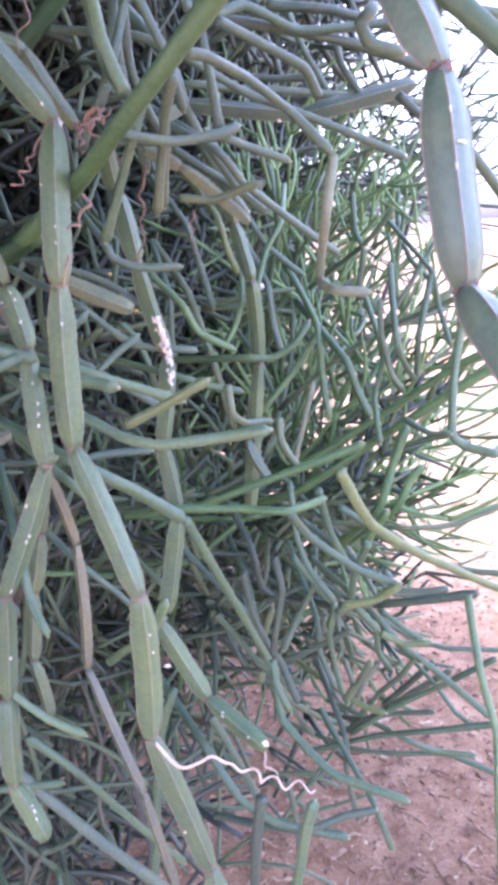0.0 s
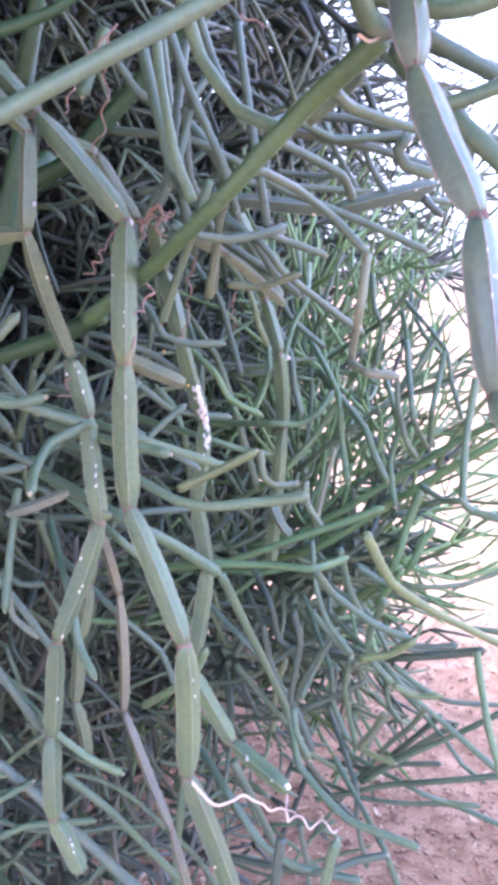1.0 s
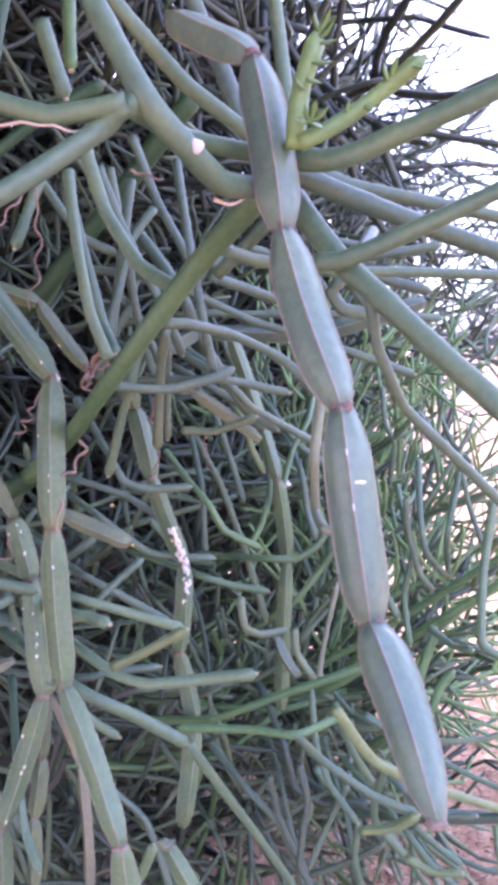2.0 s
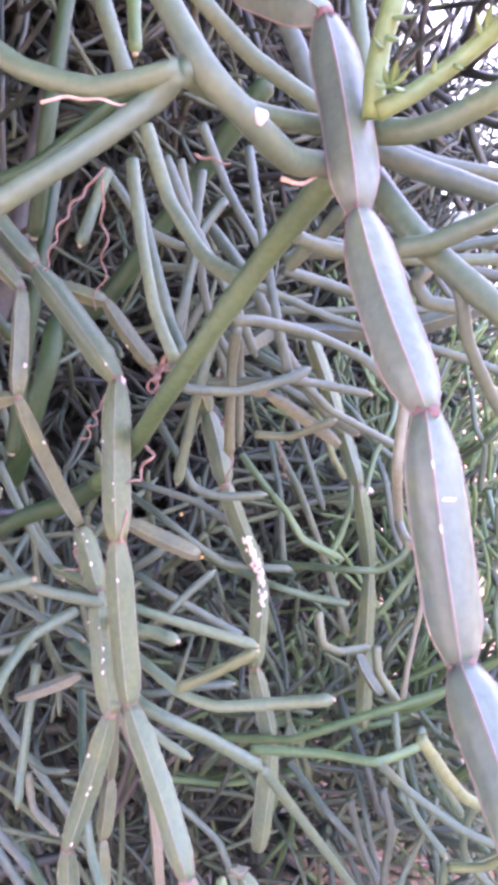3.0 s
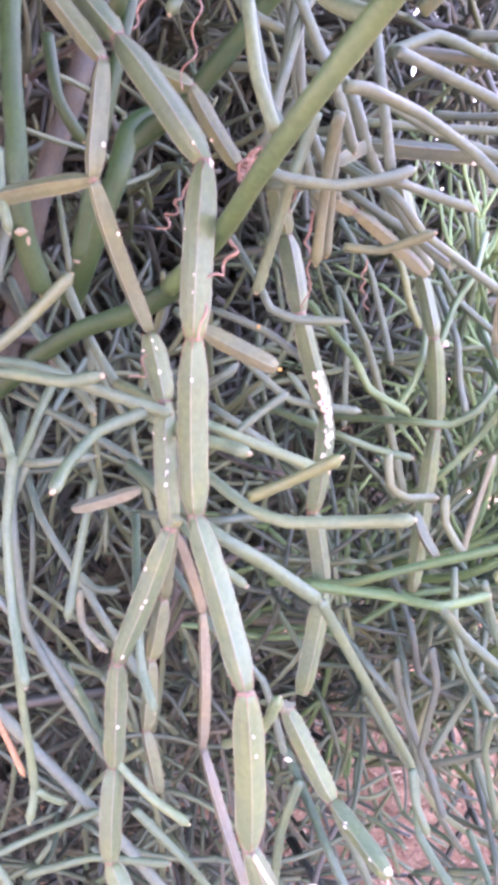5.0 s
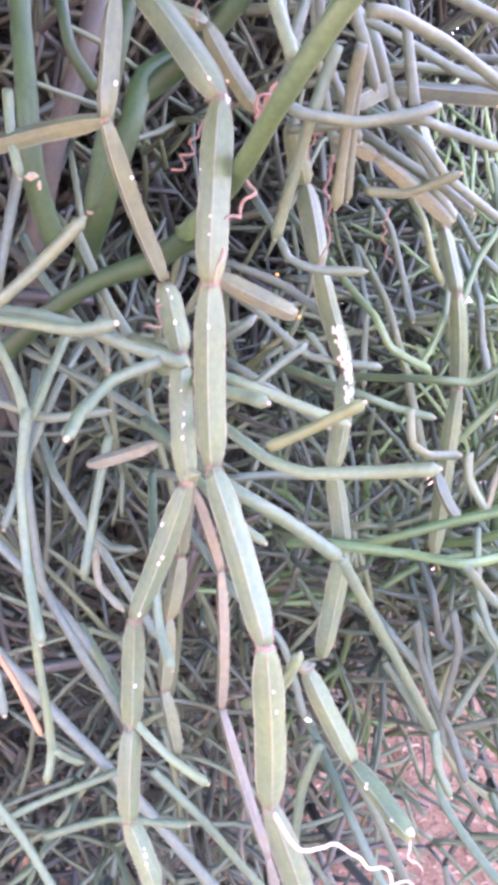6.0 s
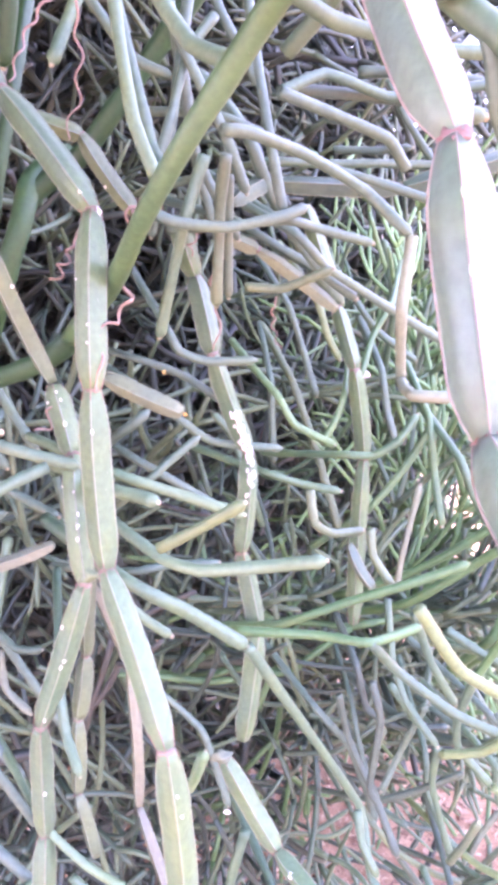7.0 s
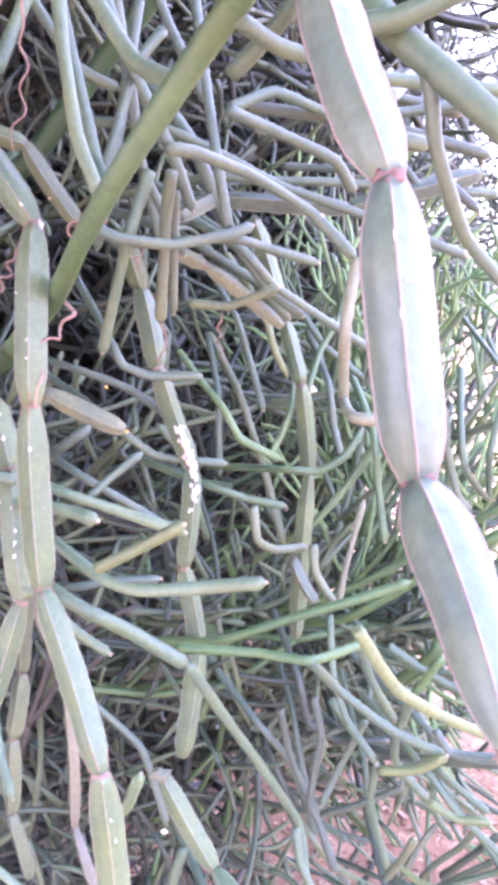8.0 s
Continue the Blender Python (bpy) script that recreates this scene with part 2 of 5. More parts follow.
def build_litter():
    """Clods, chips of dry stem and shreds of leaf lying on the soil."""
    rng = random.Random(5)
    verts, faces = [], []
    for _ in range(16000):
        y = 1.1 + 2.7 * rng.random()
        x = rng.uniform(-0.3, 0.42) * y
        if (x > 0.19 * y or y < 1.7) and rng.random() < 0.35:
            continue
        z = height(x, y)
        kind = rng.random()
        s = rng.uniform(0.002, 0.0065) if kind < 0.55 else rng.uniform(0.008, 0.042)
        a = rng.uniform(0, 6.28)
        n0 = len(verts)
        if kind < 0.55:
            for cz, cr in ((-0.3, 0.7), (0.35, 1.0), (0.8, 0.5)):
                for k in range(5):
                    b = a + k * 1.2566
                    q = cr * s * rng.uniform(0.65, 1.15)
                    verts.append((x + q * math.cos(b), y + q * math.sin(b), z + cz * s * 0.8))
            for i in range(2):
                for k in range(5):
                    faces.append((n0 + i * 5 + k, n0 + i * 5 + (k + 1) % 5, n0 + i * 5 + 5 + (k + 1) % 5, n0 + i * 5 + 5 + k))
            faces.append(tuple(n0 + 10 + k for k in range(5)))
        else:
            w = s * rng.uniform(0.02, 0.06) if kind < 0.965 else min(s, 0.022) * rng.uniform(0.2, 0.4)
            lift = rng.uniform(0.002, 0.012)
            for i in range(4):
                f = i / 3 - 0.5
                bend = 0.25 * s * math.sin(f * 3 + a)
                for side in (-1, 1):
                    ww = w * (1 - 1.6 * f * f)
                    px = x + math.cos(a) * f * s - math.sin(a) * (bend + side * ww)
                    py = y + math.sin(a) * f * s + math.cos(a) * (bend + side * ww)
                    verts.append((px, py, z + lift + 0.004 * math.sin(f * 5)))
                    verts.append((px, py, z + lift - 0.0025))
            for i in range(3):
                o = n0 + i * 4
                faces += [(o, o + 2, o + 6, o + 4), (o + 1, o + 5, o + 7, o + 3), (o, o + 4, o + 5, o + 1), (o + 2, o + 3, o + 7, o + 6)]
    ob = new("ground_litter", mesh_of("ground_litter", verts, faces, [LITTER], smooth=False))
    tagged(ob, "scattered clods, dry twigs and leaf shreds on the soil", "litter", kind="stuff")


build_litter()


# ---- the pencil bush: near stems ----
bush = anchor("pencil_bush", (-0.45, 1.0, 0.0), "dense shrub of smooth pencil-thick grey-green leafless stems", "shrub")
count = [0]


def stem(name, r, skin, nodes, tip=True):
    """One smooth round stem through its nodes, with a scarred, rounded tip."""
    count[0] += 1
    r *= 0.88
    rng = random.Random(count[0])
    line = spline(nodes, max(0.003, r * 0.9), 0.25 if r > 0.0032 else 0.55)
    # slight waver, as grown stems have
    line = [q + Vector((noise.noise(q * 16), noise.noise(q * 16 + Vector((9, 0, 0))), noise.noise(q * 16 + Vector((0, 9, 0))))) * r * 0.35 for q in line]
    verts, faces = tube_data(line, rounded(line, r, count[0], blunt=tip), 12)
    ob = part(name, mesh_of(name, verts, faces, [SKIN[skin]]), bush, {"dead": "dry orange-brown dead twig", "bark": "grey woody trunk", "yellow": "yellowish green stem"}.get(skin, ""))
    if tip and skin not in ("bark", "dead"):
        # dry scar on the end
        end = line[-1]
        d = (end - line[-3]).normalized()
        wide = r * rng.uniform(0.25, 0.55)
        v, f = tube_data([end - d * r * 0.5, end - d * r * 0.02, end + d * r * 0.10, end + d * r * 0.16], [wide, wide, wide * 0.8, wide * 0.3], 10)
        part("tip_scar", mesh_of("tip_scar", v, f, [TIP]), ob)
    return ob


stem("branch", 0.0047, "branch", [(0.035, 0.296, 1.408), (0.008, 0.322, 1.390), (-0.024, 0.341, 1.360), (-0.049, 0.368, 1.341), (-0.077, 0.412, 1.322), (-0.108, 0.437, 1.302)], tip=False)
# branches in the deep skin have their shade in the skin's colour
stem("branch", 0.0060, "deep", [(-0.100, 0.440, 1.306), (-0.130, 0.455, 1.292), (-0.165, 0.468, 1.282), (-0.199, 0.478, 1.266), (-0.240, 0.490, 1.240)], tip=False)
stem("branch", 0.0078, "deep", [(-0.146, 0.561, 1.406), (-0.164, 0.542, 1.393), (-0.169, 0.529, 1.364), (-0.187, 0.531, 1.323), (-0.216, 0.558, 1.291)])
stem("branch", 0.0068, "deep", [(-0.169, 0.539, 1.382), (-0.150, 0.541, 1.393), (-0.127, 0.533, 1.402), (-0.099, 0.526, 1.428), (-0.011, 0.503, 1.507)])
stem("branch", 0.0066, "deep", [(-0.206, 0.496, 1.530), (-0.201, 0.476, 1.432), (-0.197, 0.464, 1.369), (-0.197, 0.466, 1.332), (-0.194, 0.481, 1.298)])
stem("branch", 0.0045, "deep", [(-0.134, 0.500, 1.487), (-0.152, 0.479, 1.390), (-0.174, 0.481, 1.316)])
stem("trunk", 0.0105, "bark", [(-0.221, 0.749, 1.653), (-0.244, 0.695, 1.516), (-0.258, 0.662, 1.434), (-0.283, 0.648, 1.353), (-0.315, 0.650, 1.259), (-0.379, 0.655, 1.070)])
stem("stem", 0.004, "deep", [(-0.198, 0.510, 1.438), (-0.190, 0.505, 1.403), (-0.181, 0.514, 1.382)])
stem("stem", 0.0032, "pale", [(-0.146, 0.260, 1.529), (-0.057, 0.248, 1.449), (-0.039, 0.246, 1.433), (-0.020, 0.245, 1.425), (0.003, 0.244, 1.426)], tip=False)
stem("stem", 0.0033, "pale", [(-0.166, 0.179, 1.324), (-0.051, 0.224, 1.390), (-0.026, 0.234, 1.405), (-0.005, 0.247, 1.421), (0.003, 0.244, 1.426)], tip=False)
stem("stem", 0.0042, "pale", [(-0.038, 0.262, 1.524), (-0.004, 0.250, 1.453), (0.009, 0.246, 1.426), (0.018, 0.252, 1.414), (0.025, 0.268, 1.407), (0.034, 0.286, 1.408)], tip=False)
stem("stem", 0.0036, "teal", [(0.003, 0.244, 1.426), (0.014, 0.278, 1.424), (0.031, 0.291, 1.421), (0.048, 0.300, 1.420)])
stem("stem", 0.004, "pale", [(0.047, 0.289, 1.417), (0.057, 0.287, 1.415), (0.068, 0.284, 1.416), (0.085, 0.278, 1.421), (0.176, 0.245, 1.445)])
stem("stem", 0.0034, "pale", [(-0.060, 0.306, 1.548), (-0.014, 0.322, 1.485), (0.007, 0.330, 1.457), (0.027, 0.338, 1.440), (0.039, 0.340, 1.427)])
stem("stem", 0.004, "grey", [(0.044, 0.310, 1.418), (0.060, 0.312, 1.410), (0.085, 0.317, 1.399), (0.193, 0.337, 1.351)])
stem("stem", 0.0032, "grey", [(0.047, 0.352, 1.429), (0.065, 0.355, 1.420), (0.090, 0.360, 1.413), (0.204, 0.384, 1.384)])
stem("stem", 0.0047, "pale", [(0.045, 0.319, 1.410), (0.060, 0.305, 1.385), (0.081, 0.293, 1.361), (0.154, 0.249, 1.276)])
stem("stem", 0.0034, "pale", [(0.051, 0.298, 1.384), (0.061, 0.295, 1.384), (0.083, 0.290, 1.391), (0.176, 0.270, 1.423)])
stem("stem", 0.0027, "teal", [(0.018, 0.314, 1.394), (0.029, 0.335, 1.391), (0.059, 0.362, 1.387), (0.090, 0.379, 1.386), (0.195, 0.436, 1.379)])
stem("stem", 0.0032, "grey", [(0.079, 0.445, 1.413), (0.061, 0.383, 1.386), (0.056, 0.381, 1.381), (0.060, 0.381, 1.373), (0.075, 0.384, 1.369)])
stem("stem", 0.0024, "grey", [(0.039, 0.343, 1.418), (0.067, 0.300, 1.375), (0.070, 0.305, 1.355), (0.079, 0.320, 1.333), (0.099, 0.331, 1.311), (0.162, 0.367, 1.242)])
stem("stem", 0.003, "pale", [(0.041, 0.317, 1.519), (0.043, 0.313, 1.469), (0.044, 0.312, 1.448), (0.046, 0.311, 1.429)])
stem("stem", 0.0042, "grey", [(-0.009, 0.370, 1.556), (0.009, 0.370, 1.498), (0.017, 0.370, 1.474), (0.024, 0.369, 1.448)])
stem("stem", 0.0034, "branch", [(-0.053, 0.399, 1.522), (-0.054, 0.396, 1.489)])
stem("stem", 0.004, "pale", [(-0.056, 0.366, 1.499), (-0.052, 0.365, 1.483), (-0.048, 0.365, 1.467)])
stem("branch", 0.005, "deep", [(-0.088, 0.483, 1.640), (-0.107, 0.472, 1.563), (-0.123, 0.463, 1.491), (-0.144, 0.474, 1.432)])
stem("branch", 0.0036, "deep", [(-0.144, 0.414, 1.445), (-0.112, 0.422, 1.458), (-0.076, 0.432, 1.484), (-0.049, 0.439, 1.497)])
stem("stem", 0.0029, "pale", [(-0.058, 0.392, 1.445), (-0.055, 0.385, 1.412), (-0.050, 0.378, 1.381), (-0.042, 0.374, 1.359)], tip=False)
stem("stem", 0.0034, "pale", [(-0.044, 0.370, 1.451), (-0.035, 0.364, 1.420), (-0.019, 0.350, 1.395), (-0.002, 0.332, 1.383)], tip=False)
stem("stem", 0.0028, "grey", [(-0.055, 0.434, 1.455), (-0.045, 0.434, 1.425), (-0.029, 0.435, 1.386), (-0.022, 0.444, 1.359)])
stem("stem", 0.0028, "grey", [(-0.042, 0.459, 1.475), (-0.031, 0.459, 1.441), (-0.015, 0.460, 1.406)])
stem("stem", 0.0026, "grey", [(-0.031, 0.448, 1.435), (-0.042, 0.439, 1.419), (-0.049, 0.431, 1.394), (-0.057, 0.427, 1.371)])
stem("stem", 0.0028, "grey", [(-0.096, 0.467, 1.460), (-0.074, 0.459, 1.427), (-0.055, 0.462, 1.416)])
stem("stem", 0.0034, "teal", [(-0.089, 0.447, 1.456), (-0.095, 0.439, 1.438), (-0.101, 0.431, 1.419)])
stem("stem", 0.0026, "grey", [(-0.048, 0.453, 1.417), (-0.047, 0.461, 1.381), (-0.032, 0.472, 1.342)])
stem("stem", 0.0027, "grey", [(-0.055, 0.405, 1.351), (-0.046, 0.406, 1.346), (-0.026, 0.417, 1.343), (-0.004, 0.429, 1.347), (0.005, 0.438, 1.351)])
stem("stem", 0.0024, "grey", [(-0.064, 0.464, 1.349), (-0.005, 0.439, 1.346), (0.007, 0.453, 1.343), (0.031, 0.468, 1.335)])
stem("stem", 0.0029, "pale", [(-0.036, 0.426, 1.374), (-0.046, 0.422, 1.347), (-0.066, 0.441, 1.299)])
stem("stem", 0.0028, "olive", [(-0.025, 0.418, 1.372), (-0.031, 0.428, 1.355), (-0.039, 0.443, 1.311)])
stem("stem", 0.0023, "olive", [(-0.030, 0.448, 1.369), (-0.033, 0.452, 1.342), (-0.036, 0.456, 1.315)])
stem("stem", 0.0027, "grey", [(-0.016, 0.373, 1.372), (-0.008, 0.380, 1.372), (0.008, 0.404, 1.367), (0.030, 0.428, 1.354), (0.048, 0.425, 1.334)])
stem("stem", 0.0027, "khaki", [(0.048, 0.425, 1.334), (0.043, 0.417, 1.306), (0.041, 0.440, 1.275), (0.046, 0.410, 1.271), (0.063, 0.410, 1.269)])
stem("stem", 0.0026, "grey", [(-0.018, 0.449, 1.458), (-0.011, 0.438, 1.399), (-0.008, 0.433, 1.373), (-0.005, 0.434, 1.348)])
stem("stem", 0.0042, "grey", [(-0.065, 0.562, 1.442), (-0.034, 0.517, 1.400), (-0.025, 0.524, 1.371), (-0.006, 0.542, 1.331), (0.008, 0.562, 1.309)])
stem("stem", 0.0028, "grey", [(-0.056, 0.527, 1.376), (-0.008, 0.491, 1.345), (0.006, 0.502, 1.327), (0.032, 0.526, 1.307), (0.065, 0.556, 1.283)])
stem("stem", 0.0028, "grey", [(-0.061, 0.541, 1.385), (-0.016, 0.501, 1.352), (0.002, 0.511, 1.325), (0.019, 0.523, 1.310)])
stem("stem", 0.0028, "grey", [(-0.096, 0.559, 1.377), (-0.043, 0.516, 1.356), (-0.017, 0.519, 1.338), (0.005, 0.522, 1.323)])
stem("stem", 0.0025, "olive", [(-0.028, 0.459, 1.320), (-0.010, 0.458, 1.318), (0.014, 0.450, 1.325)])
stem("stem", 0.0026, "grey", [(-0.108, 0.536, 1.338), (-0.074, 0.484, 1.301), (-0.069, 0.483, 1.291), (-0.056, 0.486, 1.285), (-0.031, 0.493, 1.284)])
stem("stem", 0.0028, "grey", [(-0.056, 0.487, 1.391), (-0.074, 0.487, 1.365), (-0.081, 0.492, 1.348)])
stem("stem", 0.0034, "teal", [(-0.068, 0.421, 1.444), (-0.058, 0.414, 1.396), (-0.054, 0.411, 1.376), (-0.043, 0.389, 1.361)])
stem("stem", 0.003, "grey", [(-0.047, 0.472, 1.456), (-0.054, 0.460, 1.408), (-0.060, 0.451, 1.374), (-0.069, 0.456, 1.360)])
stem("stem", 0.0028, "grey", [(-0.062, 0.487, 1.467), (-0.058, 0.493, 1.417), (-0.056, 0.497, 1.383), (-0.048, 0.510, 1.337)])
stem("stem", 0.0028, "grey", [(-0.104, 0.535, 1.421), (-0.047, 0.494, 1.406), (-0.023, 0.498, 1.395), (0.010, 0.514, 1.377), (0.031, 0.518, 1.369), (0.104, 0.532, 1.338)])
stem("stem", 0.0028, "grey", [(-0.088, 0.564, 1.384), (-0.027, 0.527, 1.386), (0.001, 0.534, 1.383), (0.031, 0.542, 1.381), (0.127, 0.568, 1.372)])
stem("stem", 0.003, "teal", [(-0.009, 0.475, 1.407), (0.011, 0.492, 1.417), (0.040, 0.508, 1.407), (0.065, 0.514, 1.408), (0.123, 0.529, 1.413)])
stem("stem", 0.003, "grey", [(-0.003, 0.433, 1.397), (0.015, 0.446, 1.390), (0.040, 0.461, 1.379), (0.047, 0.471, 1.367)], tip=False)
stem("stem", 0.003, "teal", [(0.011, 0.351, 1.389), (0.025, 0.345, 1.399), (0.034, 0.337, 1.406)])
stem("stem", 0.0031, "pale", [(-0.135, 0.482, 1.228), (-0.089, 0.419, 1.220), (-0.060, 0.399, 1.208), (-0.042, 0.392, 1.205), (-0.013, 0.391, 1.207), (0.011, 0.385, 1.211)])
stem("stem", 0.004, "teal", [(-0.146, 0.473, 1.209), (-0.091, 0.433, 1.188), (-0.061, 0.442, 1.167), (-0.038, 0.454, 1.146)])
stem("stem", 0.0031, "teal", [(-0.038, 0.454, 1.146), (0.004, 0.537, 1.012), (0.011, 0.518, 0.977), (0.042, 0.491, 0.952), (0.088, 0.469, 0.944)])
stem("stem", 0.0028, "pale", [(-0.149, 0.495, 1.202), (-0.101, 0.449, 1.175), (-0.088, 0.449, 1.162), (-0.075, 0.451, 1.152)])
stem("stem", 0.0027, "yellow", [(-0.055, 0.381, 1.218), (-0.036, 0.373, 1.228), (-0.015, 0.364, 1.240)])
stem("stem", 0.0029, "pale", [(-0.149, 0.471, 1.253), (-0.090, 0.430, 1.240), (-0.059, 0.436, 1.227), (-0.032, 0.441, 1.216)])
stem("stem", 0.0034, "pale", [(-0.139, 0.465, 1.241), (-0.085, 0.411, 1.236), (-0.073, 0.408, 1.234), (-0.060, 0.401, 1.232)])
stem("stem", 0.0023, "grey", [(-0.136, 0.479, 1.195), (-0.084, 0.444, 1.229), (-0.069, 0.451, 1.241), (-0.055, 0.457, 1.251)])
stem("stem", 0.003, "grey", [(-0.149, 0.532, 1.225), (-0.102, 0.476, 1.251), (-0.090, 0.470, 1.258), (-0.084, 0.473, 1.263)])
stem("stem", 0.0026, "grey", [(-0.152, 0.528, 1.258), (-0.098, 0.484, 1.237), (-0.072, 0.488, 1.219), (-0.050, 0.491, 1.204)])
stem("stem", 0.0026, "grey", [(-0.161, 0.508, 1.172), (-0.100, 0.471, 1.180), (-0.083, 0.476, 1.181), (-0.056, 0.484, 1.180)])
stem("stem", 0.0029, "branch", [(-0.049, 0.478, 1.145), (-0.008, 0.479, 1.142), (0.020, 0.473, 1.141), (0.045, 0.501, 1.139)])
stem("stem", 0.0029, "teal", [(0.020, 0.473, 1.141), (0.033, 0.486, 1.120), (0.062, 0.487, 1.096), (0.087, 0.488, 1.083)])
stem("stem", 0.003, "branch", [(-0.087, 0.555, 1.117), (-0.031, 0.511, 1.136), (0.021, 0.510, 1.153), (0.071, 0.510, 1.170)])
stem("stem", 0.0031, "yellow", [(0.045, 0.413, 1.181), (0.063, 0.430, 1.145), (0.100, 0.463, 1.110), (0.144, 0.501, 1.076), (0.189, 0.525, 1.049), (0.236, 0.550, 1.022)])
stem("stem", 0.0029, "olive", [(-0.011, 0.514, 1.211), (-0.009, 0.511, 1.193), (-0.001, 0.522, 1.184), (0.016, 0.537, 1.181)])
stem("stem", 0.003, "olive", [(0.020, 0.528, 1.185), (0.021, 0.525, 1.170), (0.032, 0.524, 1.150)])
stem("stem", 0.0028, "green", [(0.134, 0.504, 1.067), (0.135, 0.479, 1.027), (0.140, 0.460, 0.995), (0.136, 0.440, 0.954), (0.131, 0.404, 0.883)])
stem("stem", 0.0029, "pale", [(-0.104, 0.390, 1.251), (-0.118, 0.374, 1.245), (-0.121, 0.350, 1.236), (-0.120, 0.334, 1.229)])
stem("stem", 0.0031, "pale", [(-0.242, 0.368, 1.282), (-0.184, 0.382, 1.271), (-0.161, 0.388, 1.267), (-0.138, 0.388, 1.264), (-0.121, 0.389, 1.267)])
stem("stem", 0.0031, "pale", [(-0.245, 0.378, 1.284), (-0.188, 0.392, 1.274), (-0.159, 0.400, 1.269), (-0.123, 0.412, 1.254), (-0.102, 0.421, 1.245)])
stem("stem", 0.0031, "olive", [(-0.215, 0.344, 1.232), (-0.173, 0.364, 1.269), (-0.151, 0.374, 1.288), (-0.131, 0.385, 1.309)])
stem("stem", 0.0029, "pale", [(-0.181, 0.415, 1.224), (-0.180, 0.403, 1.193), (-0.173, 0.391, 1.151), (-0.161, 0.377, 1.124)])
stem("stem", 0.0027, "pale", [(-0.178, 0.401, 1.152), (-0.182, 0.409, 1.099), (-0.184, 0.418, 1.045), (-0.186, 0.413, 1.027)])
stem("stem", 0.0024, "pale", [(-0.183, 0.418, 1.044), (-0.178, 0.423, 1.037), (-0.172, 0.429, 1.031)])
stem("stem", 0.0028, "grey", [(-0.218, 0.492, 1.232), (-0.196, 0.436, 1.192), (-0.187, 0.426, 1.135), (-0.167, 0.424, 1.099), (-0.148, 0.431, 1.059)])
stem("branch", 0.004, "bluegrey", [(-0.323, 0.450, 1.179), (-0.257, 0.452, 1.104), (-0.210, 0.454, 1.051), (-0.160, 0.457, 0.998), (-0.110, 0.467, 0.932), (-0.049, 0.480, 0.854)])
stem("dead_twig", 0.0019, "dead", [(-0.225, 0.421, 1.111), (-0.205, 0.420, 1.083), (-0.189, 0.418, 1.051)])
stem("stem", 0.0026, "teal", [(-0.146, 0.481, 1.179), (-0.123, 0.420, 1.143), (-0.118, 0.411, 1.121), (-0.108, 0.400, 1.106)])
stem("stem", 0.0026, "pale", [(-0.191, 0.474, 1.088), (-0.141, 0.424, 1.065), (-0.120, 0.421, 1.047), (-0.099, 0.419, 1.036)])
stem("stem", 0.0028, "green", [(-0.088, 0.449, 1.065), (-0.056, 0.394, 1.107), (-0.045, 0.386, 1.129)])
stem("stem", 0.0028, "pale", [(-0.156, 0.450, 1.205), (-0.160, 0.435, 1.167), (-0.162, 0.423, 1.138)])
stem("stem", 0.0028, "grey", [(-0.213, 0.428, 1.228), (-0.197, 0.432, 1.222), (-0.176, 0.426, 1.218), (-0.147, 0.435, 1.221)])
stem("stem", 0.0026, "pale", [(-0.178, 0.415, 1.365), (-0.176, 0.411, 1.346), (-0.172, 0.409, 1.327)])
stem("stem", 0.0031, "grey", [(-0.199, 0.455, 1.334), (-0.206, 0.443, 1.288), (-0.216, 0.444, 1.254), (-0.231, 0.444, 1.207)])
stem("stem", 0.003, "grey", [(-0.190, 0.495, 1.310), (-0.168, 0.483, 1.273), (-0.146, 0.472, 1.245)])
stem("stem", 0.0028, "grey", [(-0.202, 0.381, 1.094), (-0.194, 0.387, 1.112), (-0.187, 0.383, 1.083)])
stem("stem", 0.0029, "grey", [(-0.254, 0.553, 1.308), (-0.211, 0.494, 1.285), (-0.184, 0.481, 1.259), (-0.163, 0.471, 1.236)])
stem("stem", 0.0028, "pale", [(-0.211, 0.428, 1.272), (-0.190, 0.421, 1.238), (-0.180, 0.414, 1.216)])
stem("stem", 0.0028, "pale", [(-0.177, 0.456, 1.258), (-0.181, 0.440, 1.238), (-0.184, 0.423, 1.217)])
stem("stem", 0.0028, "grey", [(-0.248, 0.536, 1.203), (-0.206, 0.482, 1.174), (-0.173, 0.472, 1.132), (-0.143, 0.470, 1.086)])
stem("stem", 0.0025, "grey", [(-0.172, 0.455, 1.153), (-0.160, 0.452, 1.145), (-0.145, 0.451, 1.145)])
stem("stem", 0.0024, "khaki", [(-0.166, 0.445, 1.147), (-0.163, 0.442, 1.128), (-0.148, 0.438, 1.116)])
stem("stem", 0.003, "bluegrey", [(-0.252, 0.465, 1.154), (-0.202, 0.463, 1.107), (-0.168, 0.459, 1.068)])
stem("stem", 0.0027, "teal", [(-0.234, 0.413, 0.989), (-0.199, 0.431, 1.003), (-0.161, 0.450, 1.015)])
stem("stem", 0.0027, "grey", [(-0.279, 0.541, 1.254), (-0.223, 0.493, 1.243), (-0.184, 0.489, 1.227), (-0.144, 0.486, 1.206)])
stem("stem", 0.0027, "grey", [(-0.216, 0.579, 1.256), (-0.213, 0.512, 1.224), (-0.227, 0.489, 1.181), (-0.233, 0.468, 1.144)])
stem("stem", 0.0027, "teal", [(-0.210, 0.447, 0.968), (-0.169, 0.451, 0.983), (-0.126, 0.462, 0.978)])
